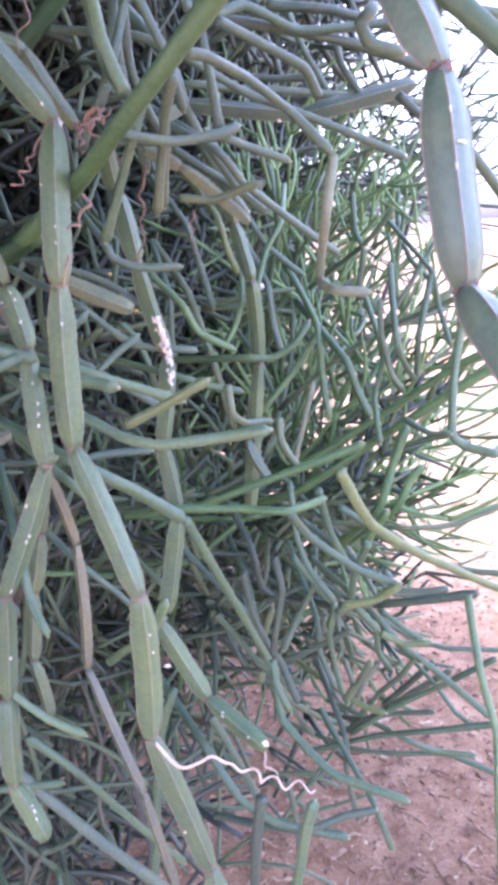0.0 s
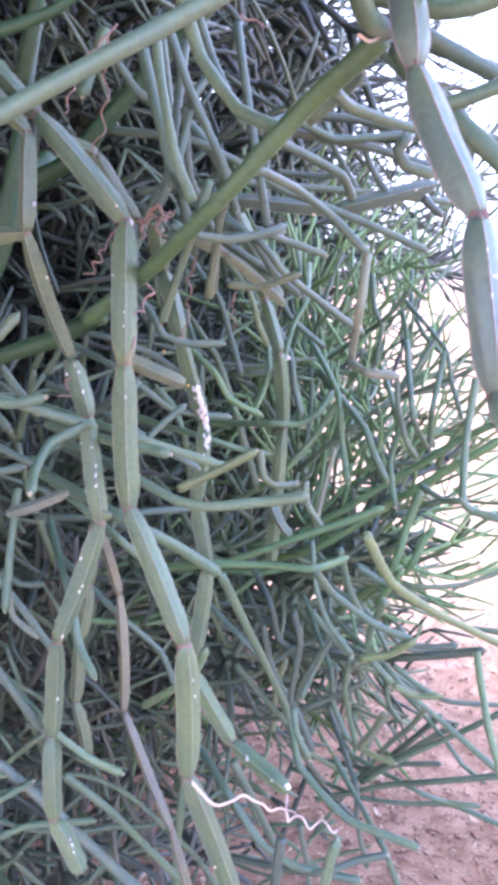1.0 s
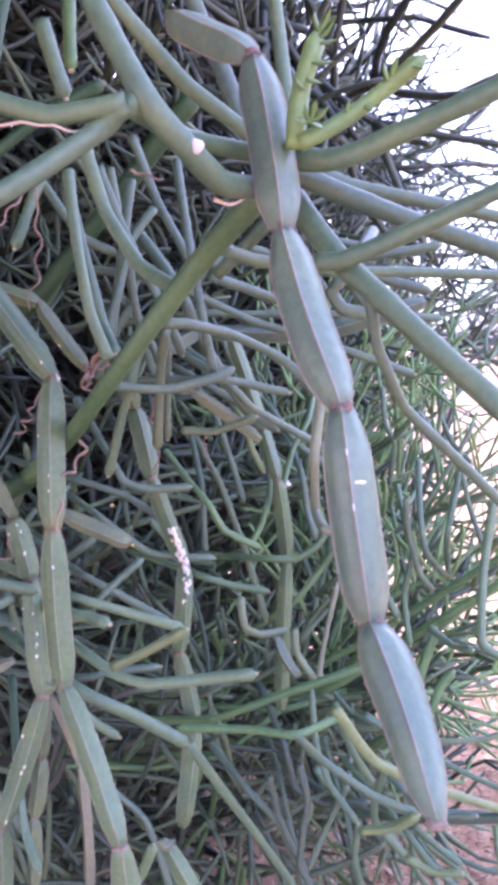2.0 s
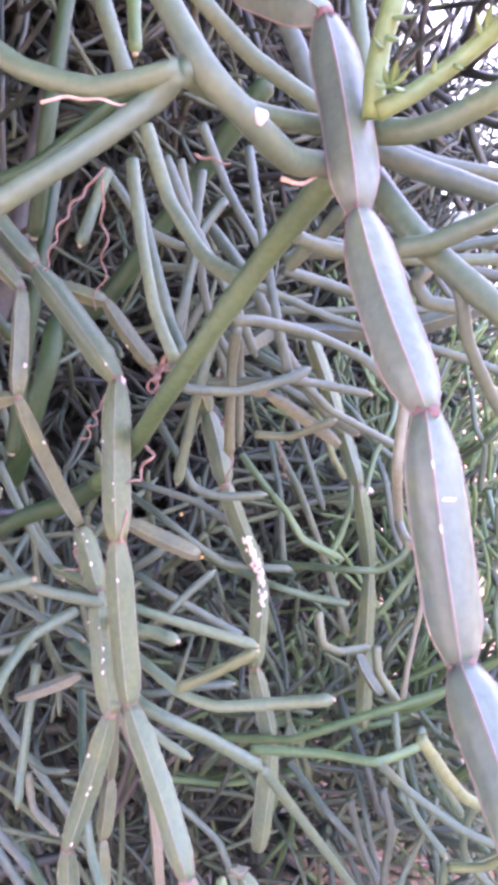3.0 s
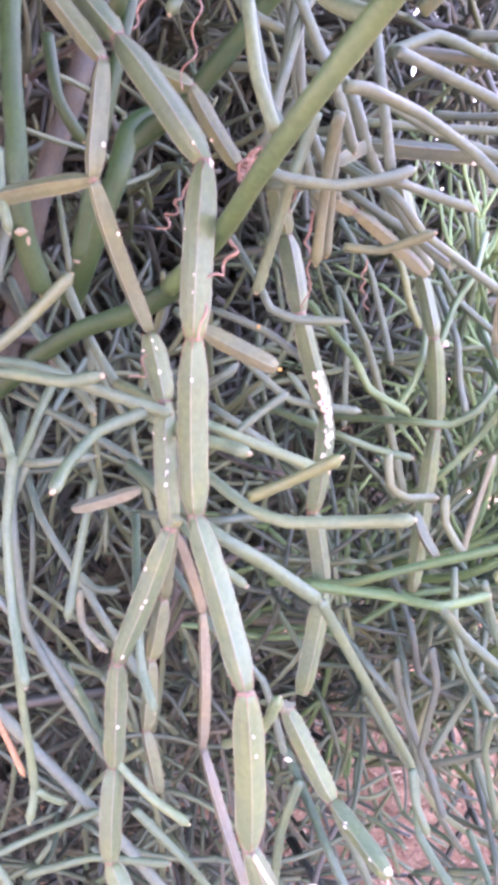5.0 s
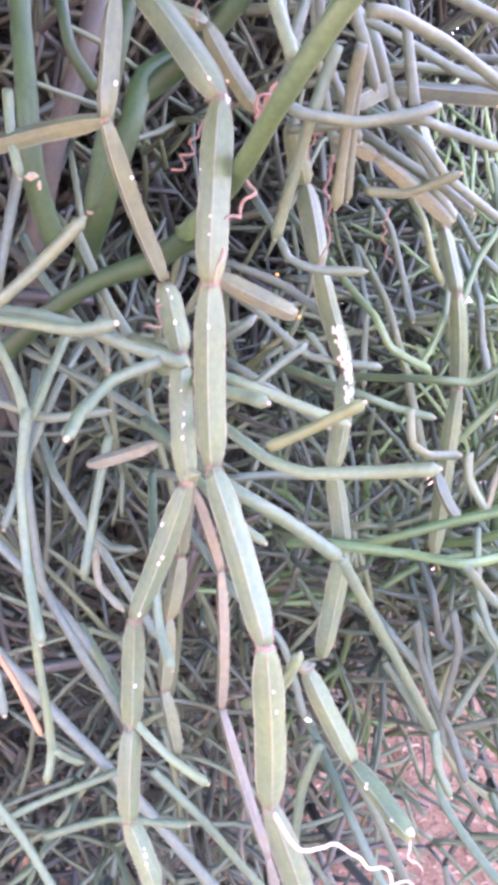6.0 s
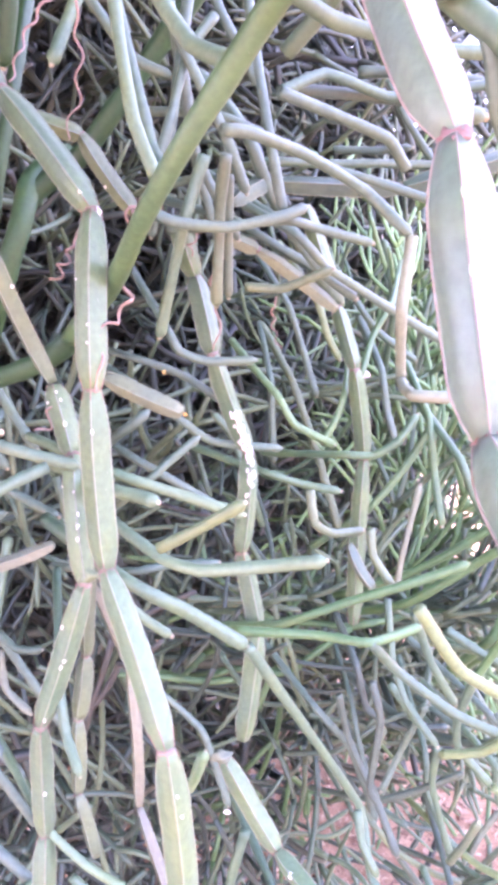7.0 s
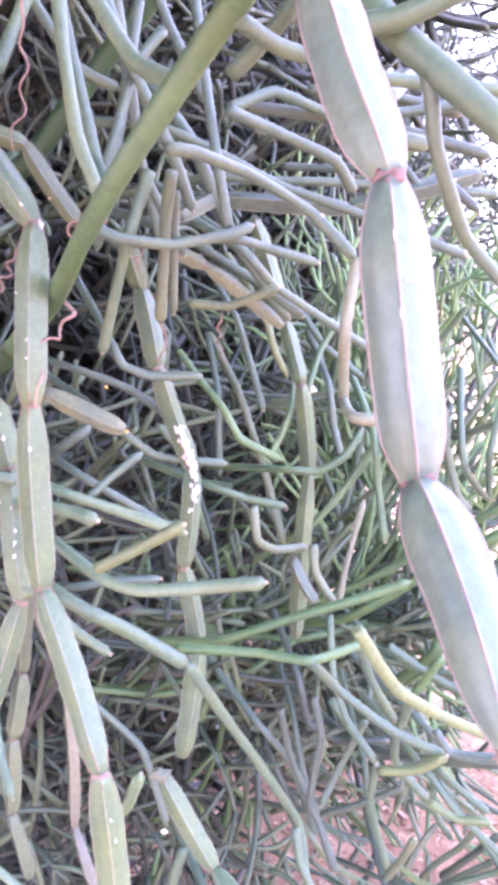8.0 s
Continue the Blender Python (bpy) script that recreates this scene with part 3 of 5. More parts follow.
stem("stem", 0.0026, "grey", [(-0.160, 0.561, 1.128), (-0.112, 0.514, 1.100), (-0.083, 0.516, 1.069), (-0.069, 0.510, 1.024)])
stem("stem", 0.0027, "grey", [(-0.152, 0.577, 1.287), (-0.100, 0.532, 1.263), (-0.069, 0.535, 1.237), (-0.029, 0.545, 1.229)])
stem("stem", 0.0026, "grey", [(-0.169, 0.565, 1.301), (-0.110, 0.524, 1.288), (-0.080, 0.530, 1.275), (-0.056, 0.533, 1.257)])
stem("stem", 0.0037, "dark", [(-0.022, 0.701, 1.028), (0.028, 0.654, 1.008), (0.061, 0.612, 1.015), (0.102, 0.571, 1.033), (0.152, 0.542, 1.051)])
stem("stem", 0.0026, "teal", [(0.027, 0.669, 1.050), (0.044, 0.611, 1.009), (0.045, 0.606, 0.982), (0.055, 0.595, 0.956), (0.069, 0.588, 0.946)])
stem("stem", 0.0026, "olive", [(-0.034, 0.625, 1.007), (0.008, 0.582, 0.972), (0.022, 0.589, 0.948), (0.048, 0.600, 0.924), (0.083, 0.613, 0.905)])
stem("stem", 0.0027, "teal", [(0.029, 0.592, 0.903), (0.082, 0.564, 0.930), (0.123, 0.535, 0.951), (0.162, 0.516, 0.965)])
stem("stem", 0.0027, "olive", [(0.057, 0.594, 0.915), (0.087, 0.576, 0.942), (0.110, 0.569, 0.961), (0.138, 0.562, 0.982)])
stem("stem", 0.0025, "olive", [(0.067, 0.595, 0.921), (0.089, 0.589, 0.951), (0.104, 0.581, 0.969), (0.117, 0.575, 0.991)])
stem("stem", 0.0026, "teal", [(0.065, 0.584, 0.921), (0.096, 0.567, 0.951), (0.129, 0.551, 0.977), (0.162, 0.533, 1.006)])
stem("stem", 0.0025, "khaki", [(0.067, 0.597, 0.933), (0.079, 0.601, 0.954), (0.092, 0.604, 0.971)])
stem("stem", 0.0026, "yellow", [(0.025, 0.656, 0.950), (0.066, 0.589, 0.948), (0.078, 0.577, 0.946), (0.091, 0.567, 0.946)])
stem("stem", 0.0026, "pale", [(0.044, 0.633, 1.048), (0.083, 0.570, 1.026), (0.099, 0.557, 1.009), (0.122, 0.543, 0.993), (0.154, 0.516, 0.969)])
stem("stem", 0.0023, "grey", [(0.039, 0.650, 1.028), (0.091, 0.600, 1.009), (0.113, 0.597, 0.994), (0.138, 0.584, 0.988), (0.179, 0.574, 0.989)])
stem("stem", 0.0019, "teal", [(0.088, 0.624, 0.999), (0.123, 0.560, 0.975), (0.137, 0.547, 0.956), (0.151, 0.534, 0.948)])
stem("stem", 0.0023, "teal", [(0.012, 0.646, 0.898), (0.066, 0.591, 0.903), (0.101, 0.580, 0.903), (0.135, 0.569, 0.908), (0.173, 0.546, 0.901)])
stem("stem", 0.0023, "teal", [(0.050, 0.611, 0.936), (0.106, 0.563, 0.925), (0.128, 0.561, 0.916), (0.153, 0.550, 0.918)])
stem("stem", 0.0023, "dark", [(0.019, 0.658, 0.904), (0.073, 0.605, 0.920), (0.104, 0.596, 0.928), (0.131, 0.585, 0.934)])
stem("stem", 0.003, "dark", [(-0.039, 0.517, 0.906), (0.018, 0.474, 0.924), (0.048, 0.475, 0.932), (0.068, 0.475, 0.935)])
stem("stem", 0.0025, "teal", [(0.040, 0.550, 0.965), (0.068, 0.494, 0.927), (0.072, 0.492, 0.916), (0.080, 0.488, 0.892)])
stem("stem", 0.0037, "dark", [(-0.005, 0.451, 0.968), (-0.009, 0.448, 0.948), (-0.014, 0.450, 0.905), (-0.019, 0.474, 0.813)])
stem("stem", 0.0032, "teal", [(-0.079, 0.563, 0.997), (-0.042, 0.503, 0.970), (-0.020, 0.487, 0.940), (0.003, 0.479, 0.927), (0.049, 0.472, 0.918)])
stem("stem", 0.0026, "dark", [(0.043, 0.631, 0.966), (0.059, 0.573, 0.926), (0.059, 0.568, 0.899), (0.066, 0.561, 0.859)])
stem("stem", 0.0025, "dark", [(0.013, 0.568, 0.896), (0.019, 0.562, 0.861), (0.020, 0.555, 0.825)])
stem("stem", 0.0032, "pale", [(0.001, 0.391, 0.916), (0.013, 0.377, 0.979), (0.018, 0.372, 1.007), (0.023, 0.370, 1.023)])
stem("stem", 0.0025, "grey", [(-0.029, 0.721, 1.055), (-0.008, 0.657, 1.022), (-0.001, 0.639, 0.988), (0.009, 0.624, 0.959), (0.031, 0.611, 0.950)])
stem("stem", 0.0023, "grey", [(-0.070, 0.699, 0.952), (-0.021, 0.650, 0.983), (0.016, 0.643, 1.011), (0.049, 0.636, 1.028)])
stem("stem", 0.0023, "grey", [(0.024, 0.676, 1.105), (0.062, 0.623, 1.073), (0.080, 0.617, 1.045), (0.097, 0.611, 1.008)])
stem("stem", 0.0023, "olive", [(0.046, 0.606, 1.087), (0.105, 0.561, 1.094), (0.139, 0.561, 1.095), (0.182, 0.563, 1.108)])
stem("stem", 0.0023, "teal", [(0.052, 0.634, 1.082), (0.105, 0.579, 1.074), (0.145, 0.566, 1.059), (0.180, 0.554, 1.058)])
stem("stem", 0.0027, "teal", [(0.114, 0.650, 1.271), (0.109, 0.612, 1.236), (0.111, 0.607, 1.211), (0.129, 0.637, 1.185), (0.128, 0.619, 1.220), (0.142, 0.637, 1.264)])
stem("stem", 0.0022, "teal", [(0.119, 0.694, 1.305), (0.142, 0.637, 1.265), (0.146, 0.633, 1.240), (0.154, 0.627, 1.209)])
stem("stem", 0.0026, "olive", [(0.101, 0.624, 1.247), (0.101, 0.619, 1.221), (0.107, 0.614, 1.193), (0.116, 0.616, 1.180)])
stem("stem", 0.0028, "teal", [(0.155, 0.837, 1.329), (0.151, 0.815, 1.292), (0.158, 0.790, 1.266), (0.172, 0.776, 1.249)])
stem("stem", 0.0036, "pale", [(0.160, 0.613, 1.243), (0.148, 0.594, 1.198), (0.142, 0.576, 1.156), (0.150, 0.575, 1.147), (0.172, 0.564, 1.142)])
stem("stem", 0.0036, "branch", [(-0.043, 0.741, 1.070), (0.007, 0.688, 1.095), (0.061, 0.673, 1.123), (0.113, 0.659, 1.158), (0.156, 0.644, 1.189), (0.195, 0.627, 1.211)])
stem("stem", 0.0038, "branch", [(-0.009, 0.703, 1.071), (0.037, 0.648, 1.099), (0.095, 0.625, 1.141), (0.125, 0.609, 1.164), (0.181, 0.595, 1.201)])
stem("stem", 0.004, "branch", [(0.054, 0.628, 1.050), (0.089, 0.587, 1.099), (0.103, 0.593, 1.132), (0.115, 0.598, 1.159)])
stem("stem", 0.0036, "branch", [(0.065, 0.628, 1.055), (0.104, 0.587, 1.101), (0.115, 0.590, 1.120), (0.125, 0.592, 1.130)])
stem("stem", 0.0026, "teal", [(0.107, 0.559, 1.171), (0.119, 0.538, 1.166), (0.129, 0.523, 1.169)])
stem("stem", 0.0025, "teal", [(0.092, 0.690, 1.326), (0.093, 0.684, 1.297), (0.099, 0.681, 1.281), (0.093, 0.685, 1.247)])
stem("stem", 0.0024, "fresh", [(0.060, 0.741, 1.251), (0.098, 0.682, 1.285), (0.109, 0.674, 1.297), (0.120, 0.667, 1.312)])
stem("stem", 0.0024, "brown", [(0.228, 0.928, 1.359), (0.190, 0.904, 1.333), (0.171, 0.886, 1.289), (0.149, 0.867, 1.243), (0.135, 0.851, 1.212)])
stem("stem", 0.0029, "fresh", [(0.038, 0.690, 1.274), (0.055, 0.632, 1.233), (0.057, 0.626, 1.198), (0.061, 0.619, 1.160)])
stem("stem", 0.0033, "fresh", [(0.043, 0.663, 1.247), (0.072, 0.607, 1.209), (0.080, 0.603, 1.186), (0.089, 0.599, 1.165)])
stem("stem", 0.0026, "fresh", [(0.099, 0.686, 1.247), (0.103, 0.627, 1.207), (0.095, 0.621, 1.176), (0.096, 0.605, 1.143)])
stem("stem", 0.0027, "yellow", [(-0.042, 0.666, 1.354), (-0.013, 0.617, 1.313), (-0.007, 0.619, 1.289), (0.000, 0.623, 1.272)])
stem("stem", 0.0026, "fresh", [(0.041, 0.721, 1.336), (0.034, 0.654, 1.307), (0.021, 0.641, 1.286), (0.012, 0.629, 1.260)])
stem("stem", 0.003, "fresh", [(-0.080, 0.665, 1.288), (-0.042, 0.614, 1.253), (-0.031, 0.613, 1.233), (-0.005, 0.616, 1.218)])
stem("stem", 0.0026, "fresh", [(0.002, 0.697, 1.287), (0.001, 0.635, 1.251), (-0.006, 0.629, 1.232), (-0.015, 0.624, 1.218)])
stem("stem", 0.003, "fresh", [(-0.107, 0.634, 1.218), (-0.049, 0.592, 1.206), (-0.026, 0.596, 1.197), (-0.001, 0.601, 1.190)])
stem("stem", 0.003, "fresh", [(-0.059, 0.641, 1.211), (0.000, 0.596, 1.215), (0.021, 0.596, 1.214), (0.036, 0.596, 1.223), (0.048, 0.602, 1.239)])
stem("stem", 0.0034, "olive", [(-0.070, 0.732, 1.297), (-0.041, 0.678, 1.258), (-0.027, 0.673, 1.214), (-0.019, 0.669, 1.183), (-0.011, 0.664, 1.148)])
stem("stem", 0.0028, "grey", [(-0.071, 0.732, 1.298), (-0.055, 0.674, 1.257), (-0.055, 0.668, 1.226), (-0.055, 0.663, 1.199)])
stem("stem", 0.0028, "grey", [(-0.066, 0.722, 1.349), (-0.038, 0.668, 1.310), (-0.029, 0.664, 1.277), (-0.021, 0.659, 1.245)])
stem("stem", 0.003, "fresh", [(-0.035, 0.695, 1.126), (0.011, 0.652, 1.165), (0.037, 0.653, 1.193), (0.058, 0.654, 1.224)])
stem("stem", 0.0032, "bluegrey", [(0.004, 0.772, 1.300), (0.023, 0.715, 1.259), (0.026, 0.710, 1.226), (0.031, 0.706, 1.203)])
stem("stem", 0.0028, "teal", [(-0.035, 0.709, 1.351), (0.005, 0.659, 1.317), (0.022, 0.658, 1.290), (0.049, 0.660, 1.266)])
stem("stem", 0.003, "fresh", [(0.022, 0.748, 1.246), (0.034, 0.705, 1.301), (0.031, 0.712, 1.341), (0.028, 0.714, 1.354)])
stem("stem", 0.0028, "teal", [(-0.068, 0.666, 1.152), (-0.068, 0.619, 1.205), (-0.076, 0.621, 1.228), (-0.088, 0.621, 1.243)])
stem("stem", 0.003, "teal", [(-0.266, 0.419, 1.061), (-0.235, 0.420, 1.022), (-0.208, 0.420, 0.988), (-0.186, 0.418, 0.952), (-0.136, 0.413, 0.865)])
stem("stem", 0.0028, "teal", [(-0.141, 0.446, 1.021), (-0.114, 0.448, 0.994), (-0.089, 0.457, 0.956), (-0.057, 0.470, 0.907)])
stem("stem", 0.0034, "teal", [(-0.060, 0.509, 1.010), (-0.072, 0.509, 0.975), (-0.080, 0.514, 0.912), (-0.092, 0.522, 0.813)])
stem("stem", 0.0032, "grey", [(-0.037, 0.511, 0.987), (-0.018, 0.517, 0.940), (-0.005, 0.523, 0.906)])
stem("stem", 0.0025, "teal", [(0.026, 0.559, 1.133), (0.028, 0.544, 1.100), (0.035, 0.536, 1.079), (0.052, 0.527, 1.056)])
stem("stem", 0.0026, "dark", [(0.052, 0.633, 0.997), (0.045, 0.626, 0.958), (0.060, 0.623, 0.926), (0.075, 0.621, 0.898)])
stem("stem", 0.0024, "grey", [(0.052, 0.693, 1.066), (0.046, 0.637, 1.027), (0.025, 0.638, 0.987), (0.009, 0.640, 0.950)])
stem("stem", 0.003, "grey", [(-0.072, 0.657, 1.068), (-0.028, 0.608, 1.038), (-0.006, 0.607, 1.010), (0.005, 0.603, 0.979), (0.009, 0.601, 0.959)])
stem("stem", 0.0037, "olive", [(-0.003, 0.703, 0.902), (0.002, 0.705, 0.945), (0.012, 0.706, 0.975)])
stem("stem", 0.0026, "dark", [(-0.053, 0.724, 0.909), (0.003, 0.677, 0.928), (0.040, 0.674, 0.939), (0.069, 0.661, 0.963)])
stem("stem", 0.0026, "dark", [(-0.018, 0.676, 1.003), (0.010, 0.622, 0.964), (0.020, 0.618, 0.928), (0.039, 0.616, 0.899)])
stem("stem", 0.0024, "khaki", [(0.030, 0.589, 1.129), (0.035, 0.589, 1.152), (0.048, 0.592, 1.196)])
stem("stem", 0.0032, "dark", [(-0.029, 0.709, 1.090), (-0.003, 0.654, 1.050), (0.004, 0.650, 1.017), (0.025, 0.651, 1.004), (0.062, 0.656, 1.001)])
stem("stem", 0.003, "olive", [(0.053, 0.539, 1.045), (0.074, 0.532, 1.052), (0.091, 0.527, 1.065)])
stem("stem", 0.0026, "grey", [(0.036, 0.614, 1.087), (0.082, 0.565, 1.059), (0.097, 0.565, 1.043), (0.142, 0.570, 1.037)])

# kinked stems over the soil on the open side
stem("stem", 0.0027, "teal", [(0.025, 0.560, 1.079), (0.038, 0.550, 1.064), (0.052, 0.540, 1.050)])
stem("stem", 0.0025, "teal", [(0.052, 0.540, 1.049), (0.048, 0.545, 1.023), (0.052, 0.550, 0.995), (0.057, 0.550, 0.974)])
stem("stem", 0.0029, "dark", [(0.013, 0.580, 1.071), (0.018, 0.575, 1.046), (0.009, 0.570, 1.003), (0.014, 0.570, 0.992), (0.025, 0.560, 0.963)])
stem("stem", 0.0025, "grey", [(0.046, 0.570, 1.060), (0.030, 0.575, 1.027), (0.016, 0.570, 1.001)])
stem("stem", 0.0029, "teal", [(0.042, 0.520, 1.139), (0.050, 0.530, 1.106), (0.063, 0.540, 1.075)])
stem("stem", 0.0028, "teal", [(0.072, 0.510, 1.104), (0.063, 0.520, 1.076), (0.063, 0.530, 1.055), (0.081, 0.530, 1.031)])
stem("stem", 0.0028, "yellow", [(0.081, 0.530, 1.031), (0.096, 0.525, 1.025), (0.115, 0.520, 1.027)])
stem("stem", 0.0029, "yellow", [(0.054, 0.500, 1.067), (0.073, 0.490, 1.074), (0.087, 0.480, 1.088)])
stem("stem", 0.0028, "dark", [(0.012, 0.600, 0.976), (0.040, 0.590, 0.992), (0.068, 0.580, 1.010)])
stem("stem", 0.0028, "teal", [(0.007, 0.500, 1.032), (0.009, 0.495, 1.015), (0.017, 0.490, 0.998)])
stem("stem", 0.0028, "olive", [(0.056, 0.530, 0.983), (0.065, 0.520, 1.002), (0.072, 0.510, 1.022)])
stem("stem", 0.0029, "branch", [(0.075, 0.560, 1.083), (0.084, 0.555, 1.098), (0.092, 0.550, 1.112)])
stem("stem", 0.0030, "teal", [(0.060, 0.570, 1.110), (0.082, 0.565, 1.095), (0.105, 0.560, 1.084)])
stem("stem", 0.0028, "dark", [(-0.011, 0.600, 1.052), (-0.006, 0.600, 1.022), (0.003, 0.595, 1.000), (0.013, 0.590, 0.981)])
stem("stem", 0.0026, "grey", [(0.085, 0.530, 1.076), (0.093, 0.525, 1.064), (0.109, 0.520, 1.064), (0.125, 0.515, 1.067)])
stem("stem", 0.0026, "teal", [(0.089, 0.580, 1.024), (0.105, 0.575, 1.011), (0.121, 0.570, 1.000)])
stem("stem", 0.0026, "teal", [(0.088, 0.600, 1.010), (0.090, 0.600, 0.980), (0.101, 0.600, 0.961)])
stem("stem", 0.0030, "dark", [(0.094, 0.600, 0.934), (0.111, 0.590, 0.956), (0.129, 0.580, 0.980)])
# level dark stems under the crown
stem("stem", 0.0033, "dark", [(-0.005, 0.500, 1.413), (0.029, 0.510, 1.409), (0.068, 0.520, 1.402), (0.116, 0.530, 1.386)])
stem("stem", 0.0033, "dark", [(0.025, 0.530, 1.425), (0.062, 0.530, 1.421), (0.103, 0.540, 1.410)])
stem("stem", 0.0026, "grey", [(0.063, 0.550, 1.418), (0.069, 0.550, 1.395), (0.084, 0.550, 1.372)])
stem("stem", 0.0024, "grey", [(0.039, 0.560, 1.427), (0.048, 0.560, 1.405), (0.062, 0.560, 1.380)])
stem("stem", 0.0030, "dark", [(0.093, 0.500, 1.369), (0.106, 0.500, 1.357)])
stem("stem", 0.0026, "grey", [(0.007, 0.570, 1.395), (0.031, 0.570, 1.392), (0.051, 0.570, 1.392)])


# pale round spot on one stem
spot_at = Vector((0.0208, 0.2501, 1.4142))
v, f = [], []
for i, (out, h) in enumerate(((1.0, -0.0012), (0.9, 0.0004), (0.55, 0.0010), (0.1, 0.0012))):
    for k in range(12):
        a = k * math.pi / 6
        q = 0.0019 * out * (1 + 0.15 * math.sin(3 * a + 1))
        v.append(spot_at + Vector((q * math.cos(a), -h, q * 1.15 * math.sin(a))))
f = [(i * 12 + k, i * 12 + (k + 1) % 12, i * 12 + 12 + (k + 1) % 12, i * 12 + 12 + k) for i in range(3) for k in range(12)] + [tuple(36 + k for k in range(12))]
part("white_fleck", mesh_of("white_fleck", v, f, [WHITE]), bush, "round white mark")

# woody trunks that carry the shrub, rising from the soil inside the thicket
for k in range(5):
    base = Vector((-1.25 + 0.14 * k, 1.45 + 0.4 * math.sin(k * 2.1), 0.0))
    base.z = height(base.x, base.y) - 0.03
    lean = Vector((0.16 * math.cos(k * 1.9), -0.05 + 0.15 * math.sin(k * 1.3), 0))
    line = spline([base, base + lean * 0.5 + Vector((0, 0, 0.45)), base + lean * 1.1 + Vector((0.03, 0, 0.95)), base + lean * 2.0 + Vector((0, 0.05, 1.6)), base + lean * 2.6 + Vector((0, 0.05, 2.15))], 0.02)
    v, f = tube_data(line, [0.032 * (1 - 0.75 * i / len(line)) for i in range(len(line))], 12)
    part("trunk", mesh_of("trunk", v, f, [SKIN["bark"]]), bush, "grey woody trunk")

# ---- jointed climbing vines ----
RIBBED = ((0.0, 1.0), (0.045, 0.935), (0.11, 0.865), (0.28, 0.80), (0.5, 0.785), (0.72, 0.80), (0.89, 0.865), (0.955, 0.935))


def girth(f, full):
    """How far the skin stands from the axis, a part f of the way from one rib to the next."""
    f %= 1.0
    for (f0, k0), (f1, k1) in zip(RIBBED, RIBBED[1:] + ((1.0, 1.0),)):
        if f <= f1:
            return k0 + (k1 - k0) * (f - f0) / (f1 - f0) + full * math.sin(math.pi * f)
    return 1.0


def internode(a, b, w, turn, seed, bow, full=0.0, taper=0.0):
    """One four-ribbed joint of a vine from a to b: fleshy, narrow at both ends, with low thin ribs. Also gives a place on its skin."""
    axis = b - a
    length = axis.length
    ahead = axis.normalized()
    side = ahead.cross(Vector((0.15, -1.0, 0.1))).normalized()
    up = ahead.cross(side)
    rings = max(12, int(length / 0.004))
    verts, faces = [], []
    m = len(RIBBED)
    n = 4 * m

    def swell(t):
        neck = 0.5 if full else 0.57
        k = (neck + (1 - neck) * math.sin(min(1.0, t / 0.25) * 1.5708)) * (neck + (1 - neck) * math.sin(min(1.0, (1 - t) / 0.2) * 1.5708))
        if full:
            k *= 1 + 0.07 * math.sin(math.pi * t)
        return k * (1 - taper * t * t) * (1 + 0.05 * noise.noise(Vector((seed * 3.1, t * 5, 0))))

    def centre(t):
        return a + axis * t + (side * bow[0] + up * bow[1]) * (math.sin(math.pi * t) * length)

    def on_skin(t, ang, lift=0.0):
        """The place and the outward way on the skin at an angle round the axis."""
        out = side * math.cos(ang) + up * math.sin(ang)
        return centre(t) + out * (w * 0.5 * swell(t) * girth((ang - turn) / (math.pi / 2), full) + lift), out

    for i in range(rings + 1):
        t = i / rings
        c, k0 = centre(t), w * 0.5 * swell(t)
        for rib in range(4):
            for f, k in RIBBED:
                ang = turn + (rib + f) * math.pi / 2
                q = k0 * (k + full * math.sin(math.pi * f))
                if f == 0:
                    q *= 1 + 0.03 * noise.noise(Vector((seed, t * 14, rib)))
                verts.append(c + side * (q * math.cos(ang)) + up * (q * math.sin(ang)))
    for i in range(rings):
        for k in range(n):
            kk = (k + 1) % n
            faces.append((i * n + k, i * n + kk, (i + 1) * n + kk, (i + 1) * n + k))
    faces += [tuple(range(n - 1, -1, -1)), tuple(rings * n + k for k in range(n))]
    # a thin line of another tint along every rib
    rv, rf = [], []
    wide = 0.75 if full else 0.8
    for rib in range(4):
        base = len(rv)
        for i in range(rings + 1):
            o = i * n + rib * m
            tip, one, two = verts[o], verts[i * n + (rib * m + 1) % n], verts[i * n + (rib * m - 1) % n]
            mid = verts[i * n + (rib * m + 4) % n].lerp(verts[i * n + (rib * m - 4) % n], 0.5)
            out = (tip - mid).normalized() * w * 0.012
            rv += [tip.lerp(one, wide) + out * 0.6, tip + out * 1.2, tip.lerp(two, wide) + out * 0.6, tip.lerp(mid, 0.22)]
        for i in range(rings):
            o = base + i * 4
            for k in range(4):
                kk = (k + 1) % 4
                rf.append((o + k, o + kk, o + 4 + kk, o + 4 + k))
    return mesh_of("internode", verts, faces, []), mesh_of("rib_edges", rv, rf, []), on_skin, (side, up, ahead)


vines = [0]


